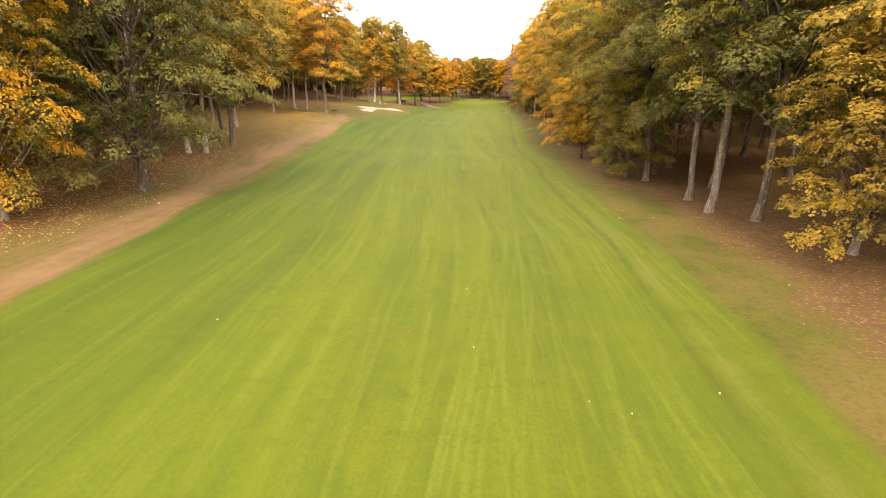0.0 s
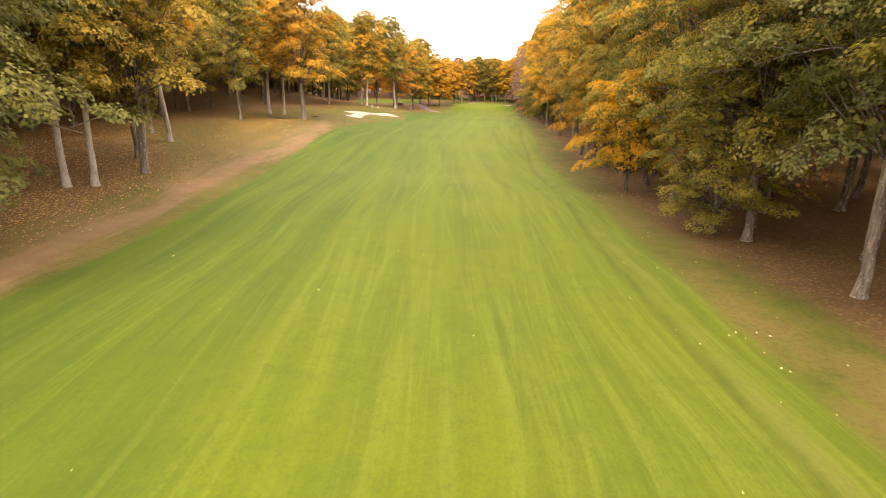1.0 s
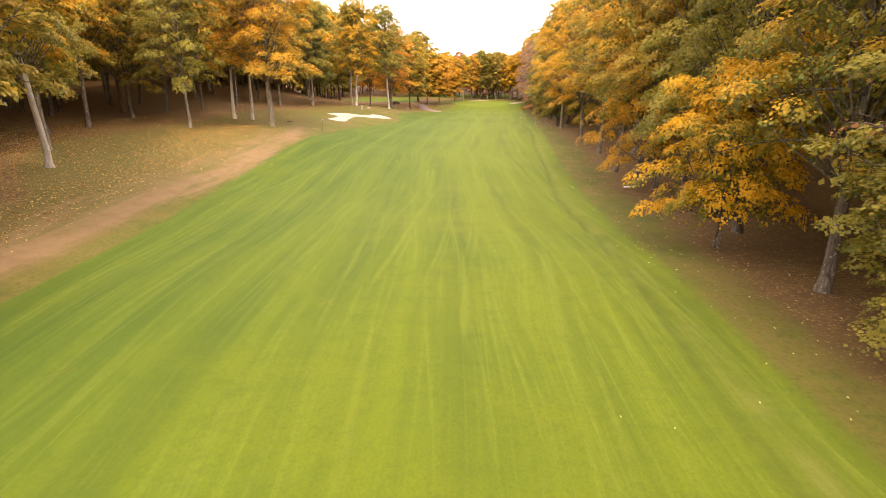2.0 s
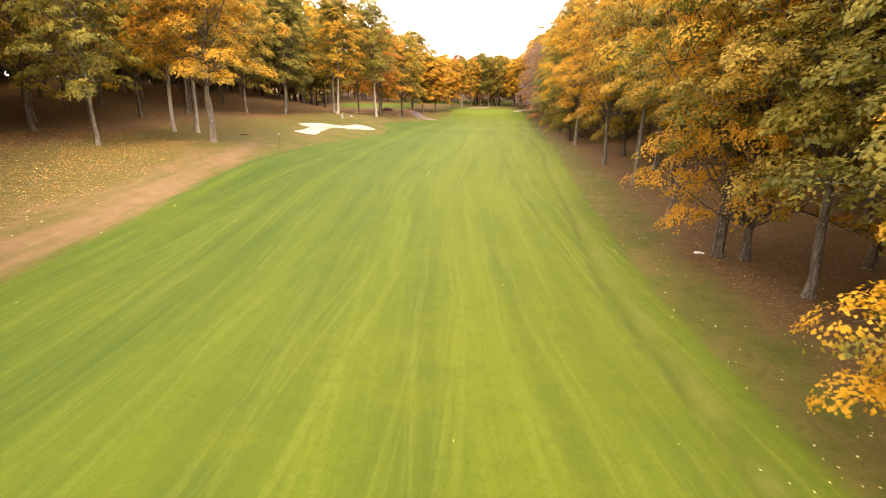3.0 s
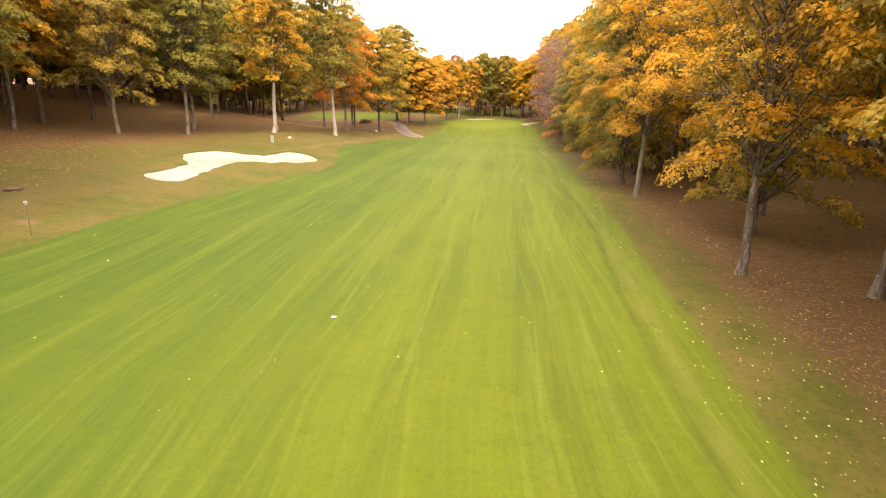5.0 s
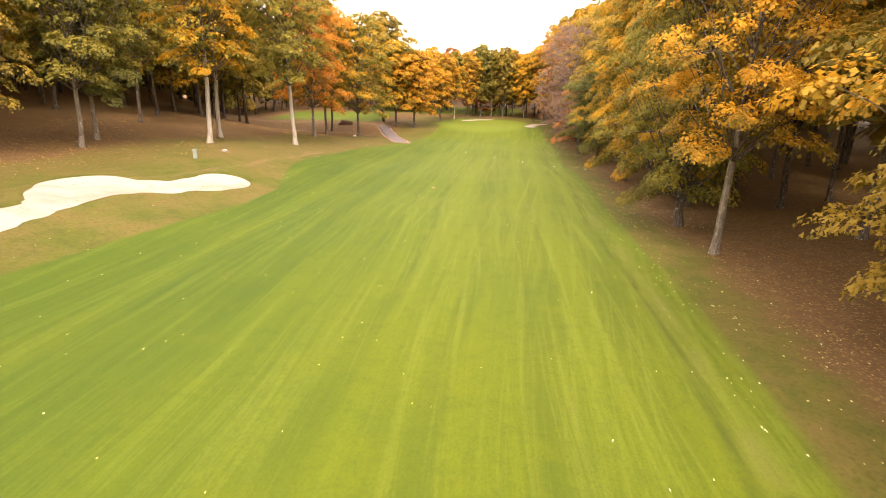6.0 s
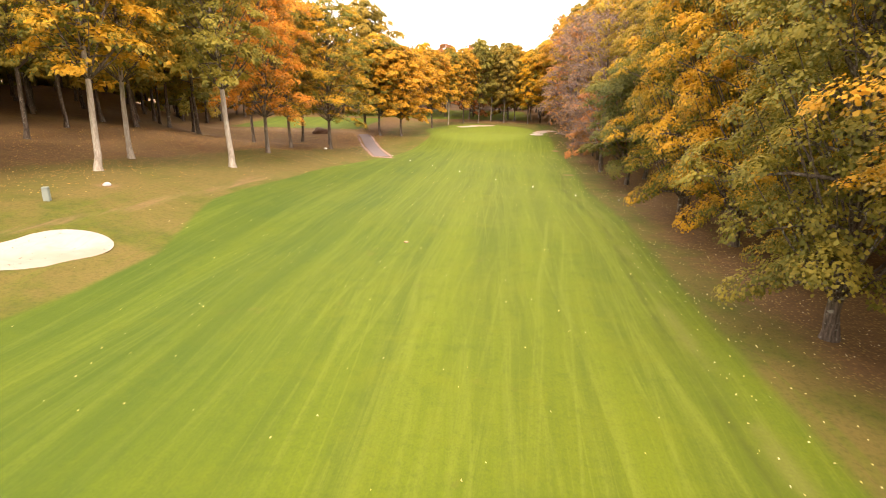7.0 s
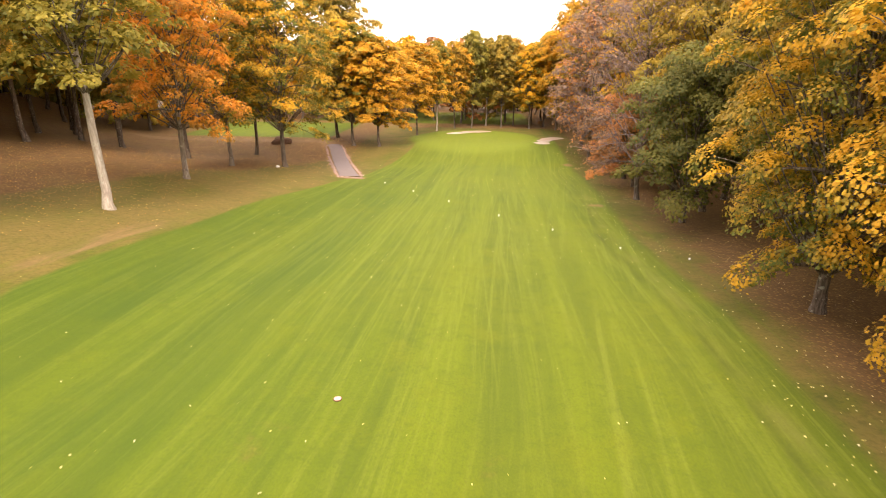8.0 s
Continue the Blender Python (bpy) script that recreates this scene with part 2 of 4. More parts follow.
ASPHALT = plain_material("worn_asphalt", (0.13, 0.10, 0.10), (0.22, 0.18, 0.17), 1.3, 0.9, 0.01)
SOIL = plain_material("dug_soil", (0.06, 0.03, 0.018), (0.14, 0.075, 0.045), 2.0, 0.95, 0.05)
WHITE = plain_material("weathered_white_paint", (0.70, 0.69, 0.66), (0.84, 0.83, 0.80), 6.0, 0.6)
STONE = plain_material("pale_stone", (0.32, 0.30, 0.28), (0.52, 0.49, 0.46), 5.0, 0.85)
POST_WOOD = plain_material("dark_weathered_wood", (0.10, 0.07, 0.04), (0.20, 0.15, 0.09), 7.0, 0.8)
BOX_PAINT = plain_material("grey_green_paint", (0.20, 0.23, 0.20), (0.30, 0.33, 0.29), 3.0, 0.55)
PINK_STONE = plain_material("pinkish_rubble", (0.22, 0.14, 0.11), (0.42, 0.30, 0.25), 3.0, 0.9)
PINK = plain_material("faded_pink_paint", (0.62, 0.27, 0.21), (0.75, 0.40, 0.33), 8.0, 0.7)


# ---- shape of the land ----
def ease(v, knots):
    """Smooth steps between the knots (place, value)."""
    at, to = np.array([k[0] for k in knots], float), np.array([k[1] for k in knots], float)
    v = np.clip(np.asarray(v, float), at[0], at[-1])
    k = np.clip(np.searchsorted(at, v, side="right") - 1, 0, len(at) - 2)
    u = (v - at[k]) / (at[k + 1] - at[k])
    return to[k] + (to[k + 1] - to[k]) * u * u * (3 - 2 * u)


def along(v, knots):
    return np.interp(v, [k[0] for k in knots], [k[1] for k in knots])


def smooth(v):
    v = np.clip(v, 0, 1)
    return v * v * (3 - 2 * v)


PROFILE = [(-60, 1.6), (30, 1.35), (60, 0.9), (92, -0.05), (140, 0.0), (165, -0.35), (190, -0.95), (215, -1.2), (233, 0.2), (262, 0.75), (300, 1.2), (345, 3.5), (800, 6)]
BANK = [(-60, 1.2), (60, 1.2), (80, 2.4), (110, 2.4), (122, 2.0), (150, 1.9), (168, 2.6), (190, 2.2), (205, 1.2), (222, 0.2), (800, 0.2)]
FAIR_LEFT = [(-80, -11), (20, -12.2), (35, -13.8), (45, -15), (61, -16), (75, -17.6), (92, -20.2), (102, -21.3), (113, -22), (125, -21.6), (140, -19.3), (150, -18), (157, -17.8), (164, -19.6), (168, -20.4), (176, -20), (187, -19.5), (193, -18.4), (202, -16.6), (208, -14.6), (226, -12)]
FAIR_RIGHT = [(-80, 7.6), (30, 7.3), (40, 7.0), (58, 6.2), (75, 5.5), (85, 5.2), (110, 5.4), (135, 6.2), (150, 6.0), (168, 6.6), (184, 6.1), (200, 7), (226, 6.5)]
BROWN_RIGHT = [(-80, 11), (30, 11.3), (45, 12), (58, 9.6), (65, 9.2), (77, 9.6), (92, 9.2), (110, 10.2), (130, 9.7), (141, 10.2), (165, 9.4), (190, 10.5), (226, 10)]
LITTER_LEFT = [(-80, -14), (30, -17), (58, -20), (72, -23), (80, -30), (92, -38), (118, -37), (140, -38), (152, -35), (178, -32), (192, -28), (200, -25.5), (210, -22), (226, -19)]
ROUGH_LEFT = [(-80, -12.5), (30, -13.2), (60, -16.8), (90, -20.6), (115, -22.8), (125, -25), (140, -29), (150, -31), (160, -26), (168, -21.8), (180, -19.6), (190, -18.2), (200, -17.0), (208, -15.6), (226, -14.4)]
WORN_LINE = [(20, -13.6), (34, -14.8), (50, -17.3), (74, -19.9), (92, -21.2), (103, -22.6), (115, -24.2), (126, -27.5)]
BUNKER_LEFT = [(-24.9, 135.8, 1.33), (-24.9, 138.0, 1.05), (-25.0, 140.3, 1.08), (-25.2, 142.6, 1.02), (-26.2, 144.8, 1.94), (-27.6, 147.3, 1.91), (-27.4, 149.0, 1.94), (-25.4, 147.8, 1.67), (-23.6, 150.2, 1.65), (-22.1, 153.2, 1.56), (-21.5, 155.7, 1.83)]
BUNKER_GREEN = [(-7.6, 242.6, 0.8), (-6.2, 243.8, 1.0), (-4.4, 245.6, 1.3), (-2.4, 246.4, 1.4)]
BUNKER_RIGHT = [(6.4, 231.6, 1.2), (6.9, 234.6, 1.0), (7.8, 236.8, 1.1), (9.2, 238.4, 1.2)]
BUNKERS = (BUNKER_LEFT, BUNKER_GREEN, BUNKER_RIGHT)


def inside(x, y, blobs):
    """Roughly the distance to the rim of a rounded patch made of discs; negative within."""
    total = sum(np.exp(-(np.hypot(x - a, y - b) - r) * 1.6) for a, b, r in blobs)
    return -np.log(np.maximum(total, 1e-9)) / 1.6


def land(x, y):
    x, y = np.asarray(x, float), np.asarray(y, float)
    z = ease(y, PROFILE) + ease(y, BANK) * smooth((-14 - x) / 15)
    z = z + np.clip(-32 - x, 0, 45) * ease(y + np.clip(x + 40, -34, 0), [(-60, 0.05), (100, 0.05), (130, 0.13), (195, 0.15), (222, 0.0), (800, 0.0)]) + np.maximum(x - 14, 0) * 0.03
    return z + 0.05 * np.sin(x * 0.31 + y * 0.17) * np.sin(y * 0.23 - x * 0.11)


def land_at(x, y):
    return float(land(x, y))


def filled(name, verts, faces, size=4):
    """A mesh from arrays of places and of equal-sided faces."""
    me = bpy.data.meshes.new(name)
    me.vertices.add(len(verts))
    me.vertices.foreach_set("co", np.asarray(verts, np.float32).ravel())
    me.loops.add(len(faces) * size)
    me.loops.foreach_set("vertex_index", np.asarray(faces, np.int32).ravel())
    me.polygons.add(len(faces))
    me.polygons.foreach_set("loop_start", np.arange(0, len(faces) * size, size, dtype=np.int32))
    me.polygons.foreach_set("loop_total", np.full(len(faces), size, np.int32))
    me.update(calc_edges=True)
    return me


def part(name, bm, material, parent, label=""):
    """A bmesh as one mesh object under a thing or a part."""
    me = bpy.data.meshes.new(name)
    bm.to_mesh(me)
    bm.free()
    me.materials.append(material)
    ob = new(name, me)
    ob.parent = parent
    return tagged(ob, label)


def thing(name, x, y, label, category, group="", lift=0.0, turn=0.0):
    ob = new(name)
    ob.matrix_basis = pose(x, y, land_at(x, y) + lift, 0, 0, turn)
    return tagged(ob, label, category, group)


def build_ground():
    span = lambda a, b, s: list(np.arange(a, b, s))
    xs = np.array([-900, -600, -400, -280, -200, -150, -120, -100, -85] + span(-72, -32, 2) + span(-32, -12, 0.5) + span(-12, 4, 1) + span(4, 9, 0.25) + span(9, 20, 0.75) + span(20, 60, 2.5) + [62, 75, 100, 150, 220, 320, 500, 900])
    ys = np.array([-700, -400, -200, -120] + span(-80, 10, 6) + span(10, 262, 0.7) + span(262, 330, 3) + [335, 360, 400, 480, 600, 900, 1400])
    X, Y = np.meshgrid(xs, ys)
    x, y = X.ravel(), Y.ravel()
    z = land(x, y)
    for blobs in BUNKERS:
        z = z - 0.8 * smooth((-inside(x, y, blobs) - 0.1) / 0.6)
        z = z + 0.12 * np.exp(-(((inside(x, y, blobs) - 0.35) / 0.3) ** 2))
    left, right = along(y, FAIR_LEFT), along(y, FAIR_RIGHT)
    rut = np.exp(-(((x - right - 0.15 * np.sin(y * 0.2)) / 0.15) ** 2)) * ((y > 20) & (y < 196))
    z = z - 0.04 * rut
    nx, ny = len(xs), len(ys)
    k = np.arange(nx * ny).reshape(ny, nx)
    me = filled("ground", np.stack([x, y, z], 1), np.stack([k[:-1, :-1], k[:-1, 1:], k[1:, 1:], k[1:, :-1]], -1).reshape(-1, 4))
    green = smooth((1.6 - np.hypot((x + 3.5) / 7.5, (y - 236) / 9)) / 0.5)
    fair = smooth((x - left) / 1.4 + 0.5) * smooth((right + 2.0 - x) / 3.0 + 0.5) * (y < 234)
    lawn = smooth((y - 258) / 4) * smooth((296 - y) / 6) * smooth((10 - x) / 6) * smooth((x + 40) / 6) + smooth((-24 - x) / 3) * smooth((x + 52) / 4) * smooth((y - 230) / 3) * smooth((258 - y) / 4)
    fair = np.clip(np.maximum.reduce([fair, green, lawn]), 0, 1)
    rough_edge = along(y, ROUGH_LEFT)
    litter = np.maximum(smooth((along(y, LITTER_LEFT) - x) / 5 + 0.3), smooth((x - along(y, BROWN_RIGHT) + 1.6) / 5.0) * 0.94) * (1 - lawn)
    litter = np.maximum(litter, smooth((y - 248) / 8) * (1 - lawn)) * (1 - green)
    leafy = 0.35 + 0.65 * smooth((115 - y) / 12) * (x < 0)
    worn = np.exp(-(((x - along(y, WORN_LINE)) / 1.5) ** 2)) * smooth((132 - y) / 16) * 0.85
    worn = worn + 0.5 * np.exp(-(((x - along(y, WORN_LINE) + 2.6) / 1.2) ** 2)) * smooth((118 - y) / 10)
    worn = worn + 0.6 * np.exp(-(((x - along(y, [(152, -25.5), (162, -22.6), (170, -21.4), (184, -20.8)])) / 0.8) ** 2)) * smooth((y - 148) / 5) * smooth((184 - y) / 6)
    track = along(y, [(204, -15.4), (226, -23.0)])
    worn = worn + 0.9 * np.exp(-(((x - track) / 2.0) ** 4)) * (y > 204.2) * (y < 229)
    worn = worn + 0.8 * np.exp(-(((y - 228.5) / 1.8) ** 2)) * smooth((-22 - x) / 3) * smooth((x + 60) / 8)
    for a, b, r in ((7.6, 193.9, 0.8), (8.4, 218.4, 1.0), (-24.0, 122.0, 0.7), (-26.0, 165.0, 0.8)):
        worn = worn + np.exp(-(((x - a) ** 2 + (y - b) ** 2) / r**2))
    values = {"fairway": fair, "litter": litter, "leafy": leafy, "dirt": np.clip(worn, 0, 1), "rut": rut, "dry": np.where(x < 0, 1.0, 0.15), "green": green, "bank": smooth((rough_edge - x) / 2.5 + 0.3) * smooth((inside(x, y, BUNKER_LEFT) - 0.8) / 3.5), "pale": np.exp(-(((x - right - 0.55) / 0.34) ** 2)) * ((y > 10) & (y < 200)), "deep": np.exp(-(((x - right - 1.5) / 0.5) ** 2)), "middle": np.exp(-(((x + 2) / 8.5) ** 2)) * smooth((y + 20) / 60), "lush": smooth((-2 - x) / 10) * smooth((232 - y) / 70), "lane": x - along(y, [(-80, 0.5), (40, 0.0), (110, -6), (150, -5), (190, -4.5), (226, -2.5)])}
    for name, v in values.items():
        me.attributes.new(name, "FLOAT", "POINT").data.foreach_set("value", np.asarray(v, np.float32))
    me.polygons.foreach_set("use_smooth", np.ones(len(me.polygons), bool))
    me.materials.append(GROUND)
    return tagged(new("ground", me), "mown golf fairway between leaf-strewn forest floors", "ground", kind="structure")


def build_bunker(name, blobs, label):
    """A sheet of sand whose rim follows the rounded outline, dished in the middle."""
    step = 0.3
    xs = np.arange(min(b[0] - b[2] for b in blobs) - 2, max(b[0] + b[2] for b in blobs) + 2, step)
    ys = np.arange(min(b[1] - b[2] for b in blobs) - 2, max(b[1] + b[2] for b in blobs) + 2, step)
    X, Y = np.meshgrid(xs, ys)
    d = inside(X, Y, blobs)
    gy, gx = np.gradient(d, step)
    out = d > 0
    X = np.where(out, X - d * gx, X)
    Y = np.where(out, Y - d * gy, Y)
    rim = inside(X, Y, blobs)
    Z = land(X, Y) + 0.035 - 0.34 * smooth((-rim - 0.45) / 1.6) + 0.02 * np.sin(X * 2.1 + Y) * np.sin(Y * 1.7) * (rim < -0.5)
    k = np.arange(X.size).reshape(X.shape)
    quads = np.stack([k[:-1, :-1], k[:-1, 1:], k[1:, 1:], k[1:, :-1]], -1).reshape(-1, 4)
    quads = quads[d.ravel()[quads].min(1) < 0]
    near = d.ravel()[quads].max(1) < 0.7
    quads = quads[near]
    used = np.unique(quads)
    to = np.full(X.size, -1)
    to[used] = np.arange(len(used))
    me = filled("sand", np.stack([X.ravel(), Y.ravel(), Z.ravel()], 1)[used], to[quads])
    me.polygons.foreach_set("use_smooth", np.ones(len(me.polygons), bool))
    me.materials.append(SAND)
    return tagged(new(name, me), label, "bunker", kind="structure")


def build_path():
    """The cart path: an asphalt strip with rounded shoulders."""
    spine = [(-15.9, 205.6), (-18.0, 211.5), (-20.2, 218.2), (-22.4, 224.6), (-23.4, 226.6)]
    pts = []
    for (a, b), (c, e) in zip(spine, spine[1:]):
        pts += [(a + (c - a) * u / 6, b + (e - b) * u / 6) for u in range(6)]
    pts.append(spine[-1])
    pts = np.array(pts)
    for _ in range(4):
        pts[1:-1] = (pts[:-2] + 2 * pts[1:-1] + pts[2:]) / 4
    way = np.gradient(pts, axis=0)
    way /= np.linalg.norm(way, axis=1)[:, None]
    side = np.stack([way[:, 1], -way[:, 0]], 1)
    wobble = 0.05 * np.sin(np.arange(len(pts)) * 1.7)
    rows = []
    slim = np.linspace(1.0, 0.82, len(pts))
    for off, up in ((-1.22, -0.12), (-1.15, 0.04), (-1.0, 0.07), (0, 0.09), (1.0, 0.07), (1.15, 0.04), (1.22, -0.12)):
        q = pts + side * ((off + wobble * np.sign(off)) * slim * 0.9)[:, None]
        rows.append(np.c_[q, land(q[:, 0], q[:, 1]) + up])
    v = np.stack(rows, 1)
    k = np.arange(v.shape[0] * v.shape[1]).reshape(v.shape[:2])
    me = filled("cart_path", v.reshape(-1, 3), np.stack([k[:-1, :-1], k[:-1, 1:], k[1:, 1:], k[1:, :-1]], -1).reshape(-1, 4)[:, ::-1])
    me.materials.append(ASPHALT)
    return tagged(new("cart_path", me), "worn grey asphalt golf cart path ending at the fairway", "path", kind="structure")


def build_edging():
    """Pale rubble along both sides of the cart path and across its end."""
    rng = np.random.default_rng(31)
    ico = bmesh.new()
    bmesh.ops.create_icosphere(ico, subdivisions=1, radius=1)
    ball = np.array([v.co for v in ico.verts])
    tris = np.array([[v.index for v in f.verts] for f in ico.faces])
    ico.free()
    verts, faces = [], []
    for k in range(420):
        u = rng.uniform(0, 1)
        if k < 340:
            x, y = -15.9 - 7.2 * u, 205.6 + 20.4 * u
            off = (1 if k % 2 else -1) * (1.2 - 0.2 * u + abs(rng.normal(0, 0.16)))
            x, y = x + off * 0.94, y + off * 0.33
        else:
            x, y = -15.75 + rng.uniform(-1.3, 1.3), 205.0 + rng.normal(0, 0.16)
        r = rng.uniform(0.05, 0.15)
        shape = ball * rng.uniform(0.75, 1.25, ball.shape) * [r, r, r * 0.6]
        faces.append(tris + len(ball) * k)
        verts.append(shape + [x, y, land_at(x, y) + r * 0.25])
    me = filled("path_edging", np.concatenate(verts), np.concatenate(faces), 3)
    me.materials.append(PINK_STONE)
    return tagged(new("path_edging", me), "pinkish rubble stones edging the cart path", "rubble", kind="stuff")


build_ground()
build_edging()
build_bunker("bunker_1", BUNKER_LEFT, "long curved white sand bunker beside the fairway")
build_bunker("bunker_2", BUNKER_GREEN, "low white sand bunker behind the putting green")
build_bunker("bunker_3", BUNKER_RIGHT, "rounded white sand bunker beside the green")
build_path()


# ---- trees ----
def tube(points, radii, sides):
    """Places and quads of a tapering tube along points."""
    points, radii = np.asarray(points, float), np.asarray(radii, float)
    way = np.gradient(points, axis=0)
    way /= np.linalg.norm(way, axis=1)[:, None] + 1e-9
    ref = np.where(np.abs(way[:, 2:3]) > 0.9, [[1.0, 0, 0]], [[0, 0, 1.0]])
    a = np.cross(way, ref)
    a /= np.linalg.norm(a, axis=1)[:, None] + 1e-9
    b = np.cross(way, a)
    ang = np.linspace(0, 2 * np.pi, sides, endpoint=False)
    ring = points[:, None] + radii[:, None, None] * (np.cos(ang)[None, :, None] * a[:, None] + np.sin(ang)[None, :, None] * b[:, None])
    k = np.arange(len(points) * sides).reshape(len(points), sides)
    n = np.roll(k, -1, 1)
    return ring.reshape(-1, 3), np.stack([k[:-1], n[:-1], n[1:], k[1:]], -1).reshape(-1, 4)


def gathered(name, pieces):
    verts, quads, base = [], [], 0
    for v, q in pieces:
        verts.append(v), quads.append(q + base)
        base += len(v)
    return filled(name, np.concatenate(verts), np.concatenate(quads))


def leaf_mesh(rng, pads, count, size, kite=False, thin_from=99.0, facing=False, cores=0):
    """Leaves on flat sprays of clumps, lying nearly level or drooping: kites or, farther off, triangles. Above
    thin_from, and with facing on the side away from the open ground, they are fewer and larger.
    Each leaf keeps how far it has turned: most at the tips and on top, which paints in lit tops and shaded insides too."""
    pads = np.asarray(pads, float)
    share = np.where(pads[:, 2] > thin_from + 3.5, 0.3, np.where(pads[:, 2] > thin_from, 0.55, 1.0))
    if facing:
        away = pads[:, 0] < -0.12 * np.abs(pads[:, 0]).max()
        share = share * np.where(away, 0.55, 1.0)
    if cores:
        share[-cores:] = 0.22
    counts = np.maximum((count * share * pads[:, 3] ** 1.2).astype(int), 4)
    owner = np.repeat(np.arange(len(pads)), counts)
    n = len(owner)
    c = pads[owner]
    # each spray is a drooping dome of smaller lobes that leans away from the trunk
    lobes = 9
    reach = np.hypot(c[:, 0], c[:, 1])[:, None] + 1e-6
    away = np.where(reach > 0.6, c[:, :2] / reach, 0.0)
    heads = rng.normal(0, 1, (len(pads), lobes, 3))
    heads[..., 2] = np.abs(heads[..., 2]) * 0.8 + rng.uniform(-0.35, 0.2, heads.shape[:2])
    heads /= np.linalg.norm(heads, axis=-1)[..., None]
    pick = rng.integers(0, lobes, n)
    u = heads[owner, pick] + rng.normal(0, 0.3, (n, 3))
    u /= np.linalg.norm(u, axis=1)[:, None]
    depth = (1.04 - 0.4 * rng.uniform(0, 1, n) ** 2)[:, None] * rng.uniform(0.8, 1.15, (len(pads), lobes))[owner, pick][:, None]
    off = u * depth * [0.98, 0.98, 0.5]
    off[:, 2] -= 0.2 * (off[:, :2] ** 2).sum(1) + 0.28 * (off[:, :2] * away).sum(1)
    p = c[:, :3] + off * c[:, 3:4]
    face = np.c_[u[:, :2] * 0.75 + away * 0.3, np.maximum(u[:, 2], -0.1) + 0.35] + rng.normal(0, 0.34, (n, 3))
    face /= np.linalg.norm(face, axis=1)[:, None] + 1e-9
    d = np.c_[u[:, :2] + away * 0.5, np.full(n, -0.45)] + rng.normal(0, 0.5, (n, 3))
    d -= face * (d * face).sum(1)[:, None]
    d /= np.linalg.norm(d, axis=1)[:, None] + 1e-9
    s = np.cross(face, d)
    half = (size * rng.uniform(0.65, 1.35, n) / np.sqrt(np.maximum(share[owner], 0.4)))[:, None]
    if kite:
        fold = np.cross(s, d) * half * 0.25
        leaf = np.stack([p - d * half, p + s * half * 0.82 + d * half * 0.15 + fold, p + d * half, p - s * half * 0.82 + d * half * 0.25 + fold], 1)
    else:
        leaf = np.stack([p - d * half, p + s * half + d * half * 0.7, p - s * half * 0.8 + d * half], 1)
    k = leaf.shape[1]
    me = filled("crown", leaf.reshape(-1, 3), np.arange(n * k).reshape(n, k), k)
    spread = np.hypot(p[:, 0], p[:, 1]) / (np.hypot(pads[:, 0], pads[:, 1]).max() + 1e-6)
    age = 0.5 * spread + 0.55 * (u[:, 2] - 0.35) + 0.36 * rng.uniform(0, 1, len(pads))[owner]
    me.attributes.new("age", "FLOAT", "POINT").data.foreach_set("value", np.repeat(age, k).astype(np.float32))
    return me


